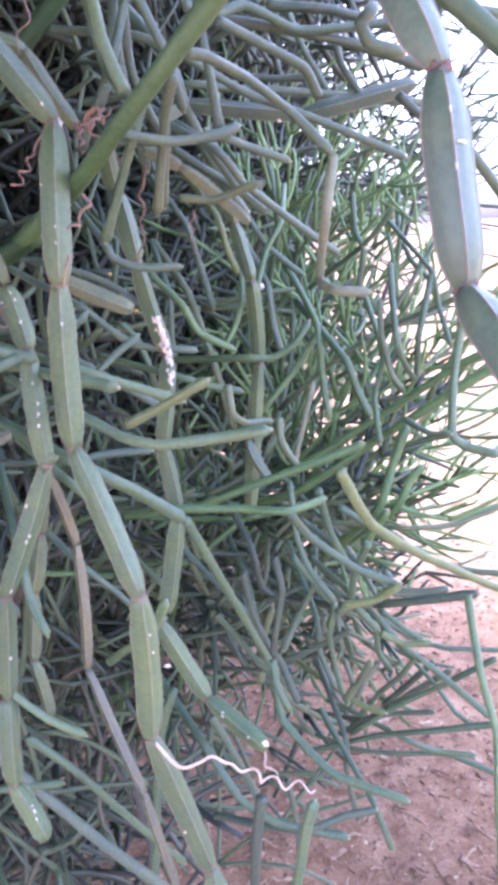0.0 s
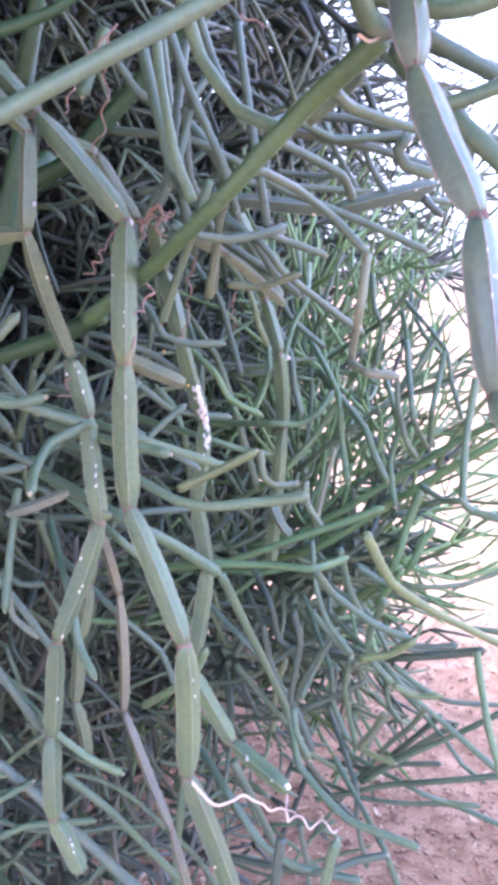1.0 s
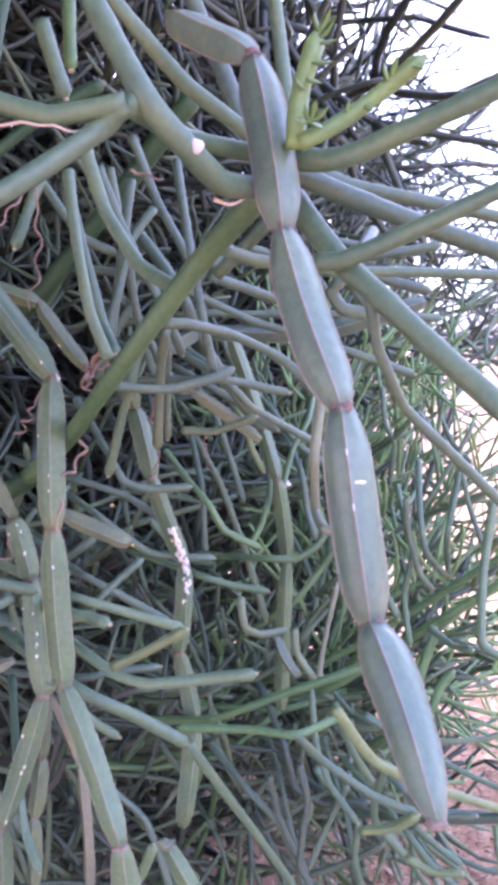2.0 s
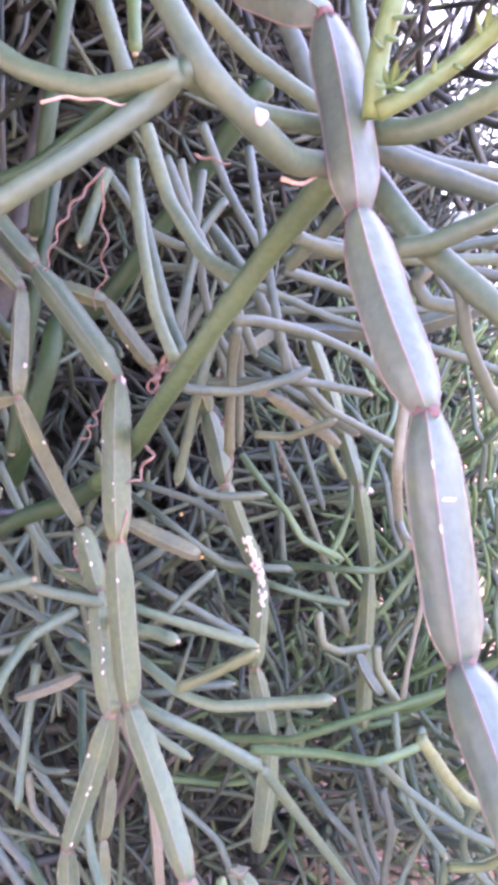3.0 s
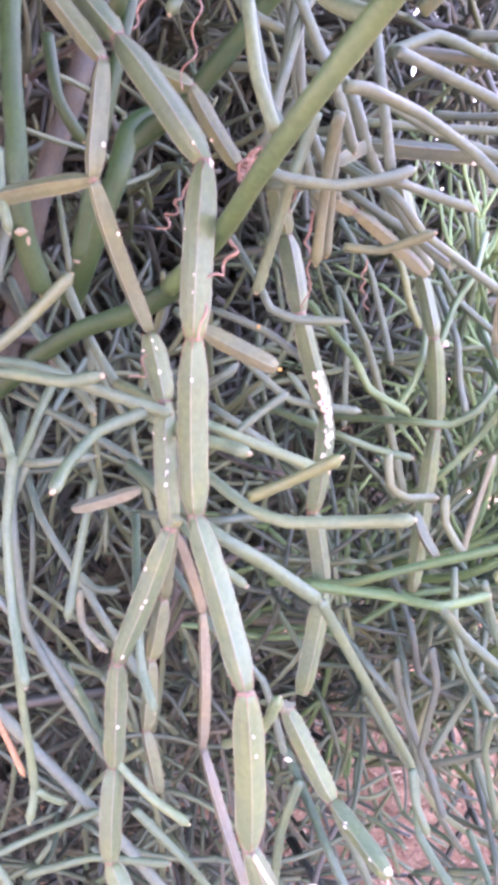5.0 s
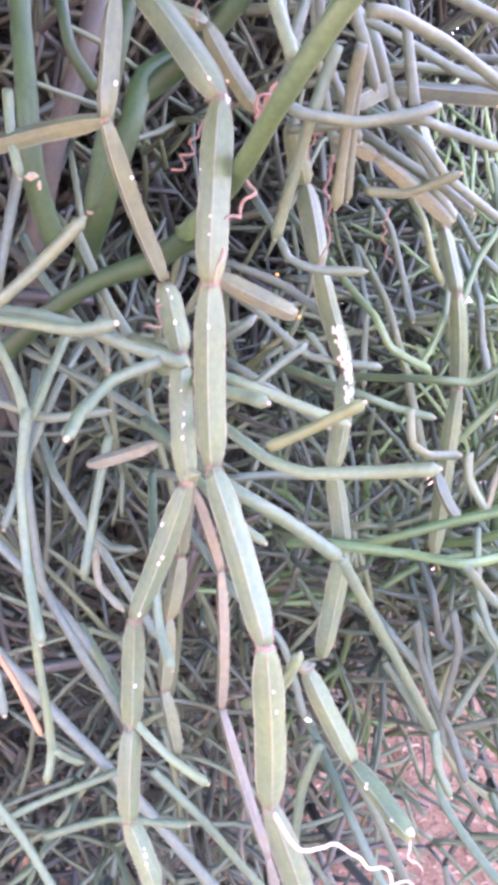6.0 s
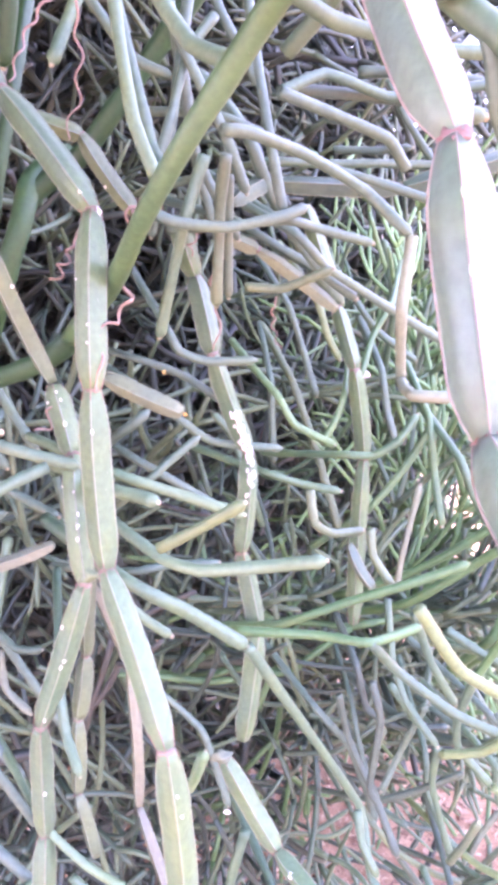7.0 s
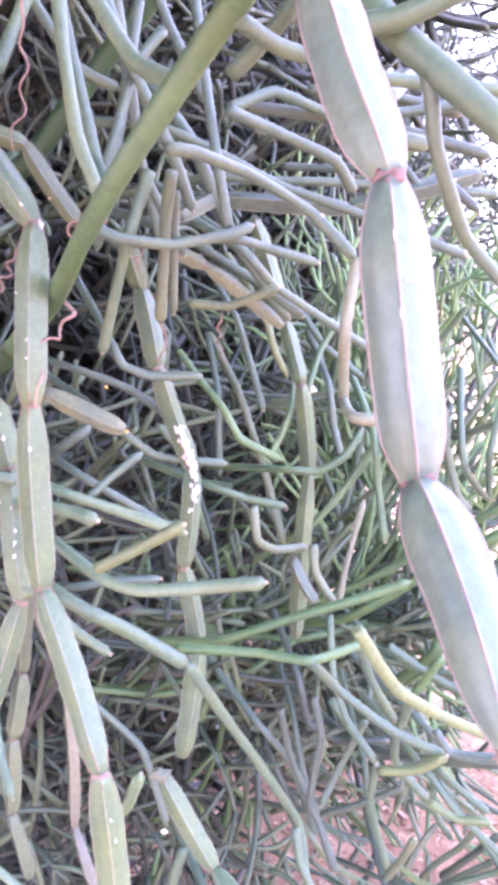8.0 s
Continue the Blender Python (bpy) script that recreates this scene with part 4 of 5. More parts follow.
def vine(w, skin, nodes, label, specks=0, patch=0, scar=0, twist=None, scar_side=1):
    vines[0] += 1
    rng = random.Random(100 + vines[0])
    p = [Vector(q) for q in nodes]
    if specks == 0 and patch == 0 and scar == 0:
        specks = 1 if rng.random() < 0.4 else 0
    if isinstance(specks, int):
        specks = (0, *[specks] * (len(p) - 2))
    root = anchor("climbing_vine", p[0], label, "vine", "jointed vines in the shrub")
    turn = rng.uniform(-0.3, 0.3) if twist is None else twist
    toward = Vector((0.1, -1, 0.05))
    for i, (a, b) in enumerate(zip(p, p[1:])):
        turn += 0.03 if skin == "rind" else rng.uniform(-0.14, 0.14)
        bow = (rng.uniform(-0.02, 0.02), rng.uniform(-0.015, 0.015))
        body_me, rib_me, on_skin, (side, up, ahead) = internode(a, b, w * rng.uniform(0.95, 1.06), turn, vines[0] * 7 + i, bow, 0.03 if skin == "rind" else 0.0, 0.42 if skin == "rind" and i == len(p) - 2 else 0.0)
        body_me.materials.append(SKIN[skin])
        seg = part("internode", body_me, root)
        rib_me.materials.append({"rind": RIB, "dry": SKIN["khaki"], "pink": SKIN["khaki"]}.get(skin, PALE_RIB))
        if skin == "green":
            # the ribs blush pink where they run into a joint
            rib_me.materials.append(CORK)
            rings = len(rib_me.polygons) // 16
            blush = rng.uniform(0.05, 0.12)
            rib_me.polygons.foreach_set("material_index", [int(k // 4 % rings > rings * (1 - blush) or k // 4 % rings < rings * 0.04) for k in range(len(rib_me.polygons))])
        part("rib_edge", rib_me, seg, "thin red rib edges" if skin == "rind" else "")
        if i:
            # swollen corky collar between two joints
            k = 0.86 if skin == "rind" else 0.92
            steps = ((-0.10, 0.23), (-0.06, 0.29), (-0.025, 0.275), (0.0, 0.31), (0.03, 0.28), (0.065, 0.29), (0.10, 0.22))
            v, f = tube_data([a + ahead * (w * d) for d, _ in steps], [w * q * k for _, q in steps], 12)
            v = [q + (q - a).normalized() * (w * (0.16 if skin == "rind" else 0.10) * noise.noise(q * 620)) for q in v]
            part("node", mesh_of("node", v, f, [CORK if skin == "rind" else JOINT]), root, "reddish-brown corky joint")
        front = math.atan2(toward.dot(up), toward.dot(side))
        spots = []
        for _ in range(specks[i] if i < len(specks) else 0):
            # white specks sit along the ribs
            edges = [turn + q * math.pi / 2 for q in range(-4, 5) if abs(turn + q * math.pi / 2 - front) < 1.6]
            spots.append((rng.uniform(0.06, 0.94), rng.choice(edges) + rng.gauss(0, 0.22), rng.uniform(0.0004, 0.001), rng.uniform(1.0, 1.7)))
        if patch and i in (patch, patch - 1):
            for _ in range(66 if i < patch else 26):
                t = 1 - 0.42 * rng.random() ** 1.5 if i == patch - 1 else 0.42 * rng.random() ** 1.8
                spots.append((t, front - 0.30 + rng.gauss(0, 0.32), rng.uniform(0.0006, 0.0015), rng.uniform(1.0, 2.2)))
        for t, ang, r, long in spots:
            c, out = on_skin(t, ang, 0.0002)
            across = out.cross(ahead)
            v = []
            for k in range(8):
                an = k * math.pi / 4
                rr = r * rng.uniform(0.7, 1.25)
                way = across * (rr * math.cos(an)) + ahead * (rr * long * math.sin(an))
                v += [c + way - out * 0.0009, c + way * 0.7 + out * 0.00035]
            f = [(2 * k, 2 * ((k + 1) % 8), 2 * ((k + 1) % 8) + 1, 2 * k + 1) for k in range(8)] + [tuple(2 * k + 1 for k in range(8))]
            part("white_fleck", mesh_of("white_fleck", v, f, [WHITE]), seg)
        if scar and i == scar:
            line = [on_skin(0.36 + 0.002 * math.sin(5 * k), front + (0.1 + 0.13 * k) * scar_side, 0.0001)[0] for k in range(0, 6)]
            v, f = tube_data(line, [0.0002, 0.0005, 0.0004, 0.0006, 0.0004, 0.0002], 8)
            part("scar", mesh_of("scar", v, f, [WHITE]), seg, "whitish cross scar")
            # two short pale lines along the front rib
            for t in (0.2, 0.45):
                line = [on_skin(t + 0.012 * k, turn + math.pi / 2 * round((front - turn) / (math.pi / 2)), 0.0002)[0] for k in range(4)]
                v, f = tube_data(line, [0.0001, 0.0004, 0.0003, 0.0001], 8)
                part("scar", mesh_of("scar", v, f, [WHITE]), seg, "short pale line on the rib")
    return root


vine_main = vine(0.0122, "green", [(-0.155, 0.446, 1.446), (-0.125, 0.431, 1.411), (-0.078, 0.402, 1.353), (-0.081, 0.391, 1.282), (-0.083, 0.392, 1.206), (-0.055, 0.366, 1.140), (-0.058, 0.380, 1.058), (-0.034, 0.384, 0.975), (-0.018, 0.379, 0.914)],
     "long grey-green square-stemmed succulent vine hanging in joints", specks=(0, 1, 3, 1, 0, 2, 1, 1))
vine_spotted = vine(0.0112, "green", [(-0.117, 0.435, 1.281), (-0.108, 0.428, 1.250), (-0.102, 0.413, 1.193), (-0.131, 0.412, 1.124), (-0.140, 0.422, 1.061), (-0.141, 0.414, 1.012), (-0.125, 0.406, 0.982)],
     "green jointed vine with small white specks on its ribs", specks=(4, 8, 4, 1, 0, 4))
vine_olive_b = vine(0.0085, "olive", [(-0.106, 0.430, 1.194), (-0.116, 0.438, 1.148), (-0.124, 0.439, 1.114), (-0.129, 0.440, 1.073), (-0.124, 0.443, 1.036)],
     "thin olive jointed vine hanging behind the speckled one")
vine_pink = vine(0.0068, "pink", [(-0.108, 0.438, 1.183), (-0.101, 0.456, 1.135), (-0.102, 0.453, 1.059), (-0.074, 0.437, 0.985), (-0.060, 0.441, 0.914)],
     "thin pinkish-brown jointed vine hanging down")
vine_left = vine(0.0098, "olive", [(-0.190, 0.443, 1.477), (-0.128, 0.420, 1.400), (-0.130, 0.408, 1.349), (-0.116, 0.432, 1.283)],
     "olive-brown jointed vine hanging from the dark branches", specks=1)
vine_left_arm = vine(0.0095, "olive", [(-0.130, 0.408, 1.349), (-0.192, 0.412, 1.341), (-0.235, 0.418, 1.312)],
     "pale olive side shoot of jointed vine")
vine_olive_c = vine(0.0088, "olive", [(-0.121, 0.447, 1.403), (-0.098, 0.451, 1.393), (-0.078, 0.460, 1.357)],
     "short olive vine shoot drooping to curled tendrils")
vine_second = vine(0.0118, "green", [(-0.073, 0.514, 1.360), (-0.071, 0.535, 1.330), (-0.061, 0.521, 1.287), (-0.048, 0.538, 1.229), (-0.056, 0.535, 1.170), (-0.050, 0.537, 1.122), (-0.062, 0.529, 1.056)],
     "green jointed vine with a white patch", patch=3)
vine_lower = vine(0.0112, "green", [(-0.062, 0.480, 1.073), (-0.035, 0.475, 1.022), (-0.001, 0.436, 1.011)],
     "drooping dark green vine end with a white withered tip", specks=3)
vine_third = vine(0.0115, "green", [(-0.018, 0.631, 1.373), (-0.001, 0.633, 1.307), (0.009, 0.624, 1.266), (0.011, 0.639, 1.204), (-0.002, 0.640, 1.086)],
     "green jointed vine with pinkish joint deep in the thicket")
vine_dry = vine(0.0076, "dry", [(-0.049, 0.502, 1.349), (-0.029, 0.505, 1.339), (0.008, 0.520, 1.306)],
     "withered tan flat vine piece with a pale broken end")
vine_stub = vine(0.0085, "dry", [(-0.089, 0.427, 1.284), (-0.053, 0.422, 1.267)],
     "dry brown vine stub with a pinkish rim")
vine_stub_l = vine(0.0068, "khaki", [(-0.122, 0.428, 1.207), (-0.157, 0.426, 1.196)],
     "greyish-tan short vine stub")
vine_flat = vine(0.0105, "grey", [(-0.041, 0.502, 1.363), (-0.026, 0.523, 1.374), (0.044, 0.543, 1.367), (0.115, 0.560, 1.383)],
     "flat grey-green vine lying level across the branches")
vine_right = vine(0.0124, "rind", [(0.006, 0.316, 1.475), (0.036, 0.284, 1.448), (0.042, 0.272, 1.392), (0.056, 0.240, 1.339), (0.060, 0.229, 1.282), (0.071, 0.190, 1.249)],
     "broad pale green vine with red-edged ribs, close by", scar=3, twist=0.02, scar_side=-1)


# ---- tendrils ----
def tendril(owner, r, material, nodes, coil=0.0, pitch=0.011, label="", start=0.25):
    """A thread through its nodes, winding into a coil after its start."""
    base = spline(nodes, 0.0012)
    fr = sides_along(base)
    run, line = 0.0, []
    for i, (q, (s, u)) in enumerate(zip(base, fr)):
        if i:
            run += (q - base[i - 1]).length
        grow = min(1.0, max(0.0, (i / len(base) - start) / 0.2))
        a = run / pitch * 6.283
        line.append(q + (s * math.cos(a) + u * math.sin(a)) * coil * grow)
    n = len(line)
    v, f = tube_data(line, [1.25 * r * (1.0 - 0.5 * i / n) for i in range(n)], 7)
    part("tendril", mesh_of("tendril", v, f, [material]), owner, label)


tendril(vine_main, 0.0008, PALE_TENDRIL, [(-0.056, 0.378, 1.056), (-0.044, 0.370, 1.047), (-0.034, 0.371, 1.048), (-0.028, 0.371, 1.051), (-0.021, 0.375, 1.044), (-0.010, 0.374, 1.039), (0.003, 0.377, 1.030), (0.023, 0.376, 1.026)], 0.0026, 0.013, "whitish dried curly tendril", 0.45)
tendril(vine_main, 0.0006, TENDRIL, [(-0.079, 0.403, 1.350), (-0.086, 0.408, 1.347), (-0.092, 0.407, 1.337), (-0.100, 0.408, 1.326)], 0.0024, 0.007, "", 0.4)
tendril(vine_main, 0.00075, TENDRIL, [(-0.071, 0.410, 1.323), (-0.067, 0.407, 1.317), (-0.071, 0.402, 1.310), (-0.075, 0.391, 1.304)], 0.0018, 0.014, "", 0.1)
tendril(vine_main, 0.00068, TENDRIL, [(-0.077, 0.393, 1.301), (-0.076, 0.391, 1.292), (-0.079, 0.388, 1.282)], 0.0006, 0.014, "", 0.1)
tendril(vine_second, 0.00068, TENDRIL, [(-0.046, 0.479, 1.338), (-0.052, 0.495, 1.324), (-0.054, 0.513, 1.309), (-0.058, 0.518, 1.289)], 0.0016, 0.022, "", 0.1)
tendril(vine_second, 0.00052, TENDRIL, [(-0.049, 0.481, 1.351), (-0.058, 0.488, 1.347), (-0.063, 0.495, 1.339)], 0.002, 0.01, "", 0.1)
tendril(vine_left, 0.0006, TENDRIL, [(-0.120, 0.435, 1.281), (-0.116, 0.431, 1.270), (-0.122, 0.424, 1.260)], 0.0034, 0.014, "", 0.3)
tendril(vine_olive_c, 0.0006, TENDRIL, [(-0.055, 0.401, 1.357), (-0.060, 0.396, 1.351), (-0.058, 0.396, 1.344)], 0.0022, 0.012, "", 0.1)
tendril(vine_olive_c, 0.0006, TENDRIL, [(-0.065, 0.418, 1.350), (-0.059, 0.415, 1.356), (-0.054, 0.412, 1.358)], 0.002, 0.012, "", 0.1)
tendril(vine_main, 0.0006, TENDRIL, [(-0.078, 0.413, 1.449), (-0.095, 0.402, 1.427), (-0.104, 0.394, 1.403)], 0.0011, 0.012, "", 0.1)
tendril(vine_main, 0.00052, TENDRIL, [(-0.085, 0.427, 1.447), (-0.090, 0.433, 1.409), (-0.097, 0.430, 1.388)], 0.0018, 0.018, "", 0.1)
tendril(vine_olive_c, 0.0011, TENDRIL, [(-0.0775, 0.455, 1.358), (-0.0750, 0.449, 1.356), (-0.0738, 0.447, 1.352), (-0.0742, 0.446, 1.346)], 0.0014, 0.006, "", 0.2)
tendril(vine_olive_c, 0.0012, TENDRIL, [(-0.0725, 0.452, 1.356), (-0.0695, 0.449, 1.362), (-0.0648, 0.447, 1.3635), (-0.0622, 0.447, 1.360), (-0.0632, 0.448, 1.3565)], 0.0007, 0.009, "", 0.3)
tendril(vine_olive_c, 0.0009, TENDRIL, [(-0.0765, 0.452, 1.355), (-0.0715, 0.449, 1.3575), (-0.0670, 0.448, 1.3580)], 0.0010, 0.006, "", 0.1)
tendril(vine_olive_c, 0.0004, PALE_TENDRIL, [(-0.033, 0.243, 1.423), (-0.024, 0.243, 1.423), (-0.012, 0.244, 1.420), (-0.003, 0.245, 1.420)], 0.0004, 0.01, "fine dry thread", 0.1)
tendril(vine_right, 0.00052, TENDRIL, [(-0.018, 0.338, 1.430), (-0.010, 0.339, 1.426), (-0.006, 0.340, 1.427)], 0.0014, 0.012, "", 0.1)
tendril(vine_right, 0.0006, PALE_TENDRIL, [(0.022, 0.271, 1.403), (0.028, 0.276, 1.402), (0.033, 0.281, 1.406)], 0.0004, 0.02, "", 0.1)
tendril(vine_third, 0.00045, TENDRIL, [(-0.024, 0.523, 1.315), (-0.026, 0.519, 1.302), (-0.023, 0.517, 1.287)], 0.0014, 0.008, "", 0.1)
tendril(vine_lower, 0.0005, PALE_TENDRIL, [(-0.001, 0.441, 1.009), (-0.002, 0.438, 0.999), (0.005, 0.439, 0.991)], 0.0008, 0.012, "", 0.1)


# ---- dried flowers and withered ends ----
def lump(name, parent, place, size, stretch, material, seed, label=""):
    """A small crumpled lump of dried tissue."""
    bm = bmesh.new()
    bmesh.ops.create_icosphere(bm, subdivisions=3, radius=1.0)
    for q in bm.verts:
        k = 1 + 0.5 * noise.noise(q.co * 1.6 + Vector((seed, 0, 0))) + 0.25 * noise.noise(q.co * 4.1 + Vector((0, seed, 0)))
        q.co = Vector(place) + Vector((q.co.x * stretch[0], q.co.y * stretch[1], q.co.z * stretch[2])) * (size * k)
    me = bpy.data.meshes.new(name)
    bm.to_mesh(me)
    bm.free()
    me.materials.append(material)
    me.polygons.foreach_set("use_smooth", [True] * len(me.polygons))
    part(name, me, parent, label)


lump("withered_tip", vine_right, (0.0708, 0.1903, 1.2488), 0.0021, (1.1, 0.9, 0.9), JOINT, 41, "reddish withered end")
lump("withered_tip", vine_lower, (-0.0017, 0.4364, 1.0133), 0.0018, (1.3, 0.8, 0.9), WHITE, 3, "whitish withered end")
lump("dry_flower", bush, (-0.1644, 0.4056, 1.3280), 0.0021, (1.2, 0.7, 0.8), TIP, 5, "pale dried flower head")
lump("dry_flower", bush, (-0.1601, 0.4038, 1.3239), 0.0012, (0.7, 0.8, 1.5), TIP, 8, "pale dried flower head")
lump("dry_flower", vine_main, (-0.0761, 0.4021, 1.3521), 0.0019, (1, 0.8, 1.1), WHITE, 11, "pale dried flower head")
lump("dry_flower", vine_third, (0.0139, 0.6336, 1.2617), 0.003, (1.2, 0.8, 0.9), WHITE, 13, "pale dried flower head")
pod_me, rim_me, _, _ = internode(Vector((-0.001, 0.630, 1.147)), Vector((0.014, 0.625, 1.117)), 0.0085, 0.4, 17, (0.05, 0.0))
pod_me.materials.append(SKIN["grey"])
rim_me.materials.append(TIP)
part("rim", rim_me, part("bract", pod_me, vine_third, "grey-green bract with a pale dry rim"), "whitish dry rim")
lump("cork_knob", vine_olive_b, (-0.1010, 0.4130, 1.1965), 0.0038, (1.2, 0.8, 0.9), SKIN["olive"], 23, "olive-brown corky knob")
lump("yellow_bud", vine_stub, (-0.0510, 0.4200, 1.2665), 0.0008, (1.2, 0.8, 0.8), BUD, 29, "tiny yellow bud")
lump("yellow_bud", vine_stub, (-0.0650, 0.4400, 1.2840), 0.0008, (1.0, 0.8, 1.0), BUD, 31, "tiny yellow bud")
lump("withered_leaf", vine_lower, (-0.0560, 0.4560, 1.0560), 0.0012, (1.6, 0.45, 0.8), WHITE, 37, "whitish withered leaf scrap")
lump("dry_flower", vine_lower, (-0.0615, 0.4754, 1.0757), 0.004, (1.3, 0.8, 0.8), SKIN["khaki"], 19, "pale dried flower head")

# ---- young shoot with tiny leaves ----
def leaflet(parent, base, way, length, width):
    way = Vector(way).normalized()
    side = way.cross(Vector((0.2, -0.9, 0.4))).normalized()
    up = side.cross(way)
    v, f = [], []
    for i in range(6):
        t = i / 5
        c = Vector(base) + way * (length * t) + up * (0.4 * length * t * t)
        w = 1.5 * width * (math.sin(math.pi * min(1.0, 0.12 + 0.88 * t)) + 0.06)
        v += [c - side * w, c + up * width * 0.35, c + side * w, c - up * width * 0.25]
    for i in range(5):
        for k in range(4):
            o, kk = i * 4, (k + 1) % 4
            f.append((o + k, o + kk, o + 4 + kk, o + 4 + k))
    part("leaf", mesh_of("leaf", v, f, [SKIN["shoot"]]), parent)


shoot = stem("young_shoot", 0.0034, "shoot", [(0.048, 0.273, 1.416), (0.049, 0.272, 1.425), (0.051, 0.271, 1.434), (0.054, 0.270, 1.441), (0.057, 0.270, 1.449)])
side_shoot = stem("young_shoot", 0.0029, "shoot", [(0.049, 0.271, 1.417), (0.059, 0.272, 1.421), (0.068, 0.272, 1.426), (0.077, 0.272, 1.432), (0.087, 0.269, 1.438)])
# a star of leaves at the fork
for way, length in (((1.0, -0.3, 0.2), 0.0072), ((-0.9, -0.6, -0.3), 0.0060), ((0.6, -0.5, -0.9), 0.0070), ((-0.5, -0.6, 0.9), 0.0058), ((0.5, -0.5, 0.9), 0.0066), ((0.1, -0.8, -0.8), 0.0055)):
    leaflet(shoot, (0.0525, 0.2685, 1.4225), way, length, 0.0009)
# curling leaves at the growing end
for base, way, length in (((0.0562, 0.2690, 1.4455), (1.0, -0.3, 0.5), 0.0082), ((0.0562, 0.2690, 1.4450), (0.9, -0.4, -0.5), 0.0085), ((0.0570, 0.2695, 1.4480), (-0.5, -0.5, 0.8), 0.0058),
                          ((0.0572, 0.2695, 1.4480), (0.7, -0.2, 0.9), 0.0065), ((0.0540, 0.2685, 1.4395), (1.0, -0.3, -0.6), 0.0080), ((0.0525, 0.2685, 1.4350), (0.8, -0.5, -1.0), 0.0070),
                          ((0.0515, 0.2685, 1.4320), (-0.8, -0.6, 0.3), 0.0045)):
    leaflet(shoot, base, way, length, 0.0008)
for base, way, length in (((0.0640, 0.2705, 1.4235), (-0.1, -0.4, 1.0), 0.0042), ((0.0690, 0.2705, 1.4265), (0.4, -0.4, -1.0), 0.0050), ((0.0770, 0.2705, 1.4325), (0.3, -0.4, 1.0), 0.0068),
                          ((0.0765, 0.2705, 1.4320), (-0.6, -0.5, 0.8), 0.0058), ((0.0830, 0.2690, 1.4360), (0.5, -0.4, -0.8), 0.0055)):
    leaflet(side_shoot, base, way, length, 0.0007)


# ---- thicket ----
def sprig_data(rng, sides, rings, levels, upright, reach, r0, bend=1.0):
    """A forked sprig of smooth pencil stems growing from the origin along +z. bend: how far each piece curves."""
    verts, faces = [], []

    def grow(a, d, length, r, depth):
        pull = Vector((rng.gauss(0, 0.55) * bend, rng.gauss(0, 0.55) * bend, rng.gauss(0, 0.3) * bend + upright))
        line = []
        q, dd = a, d.copy()
        for i in range(rings + 1):
            line.append(q)
            dd = (dd + pull * (0.9 / rings)).normalized()
            q = q + dd * (length / rings)
        radii = [r * (1.0 - 0.10 * i / rings) * (1 + 0.04 * rng.uniform(-1, 1)) for i in range(rings + 1)]
        radii[0] *= 1.12
        radii[-1] *= 1.08
        last = depth <= 0
        if last:
            radii[-1] *= 0.6
        v, f = tube_data(line, radii, sides)
        o = len(verts)
        verts.extend(v)
        faces.extend(tuple(o + k for k in face) for face in f)
        if not last:
            for _ in range(rng.choice((1, 2, 2, 3))):
                spread = Vector((rng.gauss(0, 1), rng.gauss(0, 1), rng.gauss(0, 1)))
                spread = (spread - dd * spread.dot(dd)).normalized()
                nd = (dd * rng.uniform(0.7, 1.2) + spread * rng.uniform(0.4, 0.9)).normalized()
                grow(line[-1] - dd * r * 0.4, nd, length * rng.uniform(0.6, 1.15), r * 0.94, depth - 1)

    grow(Vector((0, 0, 0)), Vector((rng.gauss(0, 0.2), rng.gauss(0, 0.2), 1)).normalized(), reach * rng.uniform(0.75, 1.2), r0, levels)
    return verts, faces


rng = random.Random(11)
VARIANTS = [sprig_data(rng, 9, 7, 2, 0.25, 0.10, rng.uniform(0.0022, 0.0032)) for _ in range(20)]
FRESH = [sprig_data(rng, 9, 8, 2, 1.1, 0.095, rng.uniform(0.0018, 0.0027)) for _ in range(12)]
KINKED = [sprig_data(rng, 9, 4, 3, 0.05, 0.058, rng.uniform(0.0024, 0.0032), 0.3) for _ in range(16)]
COARSE = [sprig_data(rng, 5, 4, 2, 0.2, 0.11, 0.0036) for _ in range(12)]
FINE = [sprig_data(rng, 5, 4, 3, 0.4, 0.09, 0.0024) for _ in range(8)]


def meshes_for(variants, skin):
    return [mesh_of("sprig", v, f, [SKIN[skin]]) for v, f in variants]


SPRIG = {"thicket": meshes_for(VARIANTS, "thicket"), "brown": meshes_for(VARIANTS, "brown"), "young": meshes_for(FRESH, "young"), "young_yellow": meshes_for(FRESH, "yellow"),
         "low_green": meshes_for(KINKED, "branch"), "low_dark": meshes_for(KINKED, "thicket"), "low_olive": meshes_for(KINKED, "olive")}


def turned(rng, lean):
    """A random turn; lean: the way that the sprig grows, roughly."""
    d = (Vector(lean) + Vector((rng.gauss(0, 0.7), rng.gauss(0, 0.7), rng.gauss(0, 0.7)))).normalized()
    return d.to_track_quat("Z", "Y").to_matrix().to_4x4() @ Matrix.Rotation(rng.uniform(0, 6.28), 4, "Z")


def edge_x(y, z):
    """How far the shrub reaches to its open side, by depth and height."""
    if z < 1.32 - 0.40 * y:
        return -0.05 - 0.10 * y + 0.05 * noise.noise(Vector((y * 4, z * 4, 5)))
    return -0.03 + 0.07 * y + 0.05 * noise.noise(Vector((y * 3, z * 3, 0))) - max(0.0, 1.0 - z) * 0.5


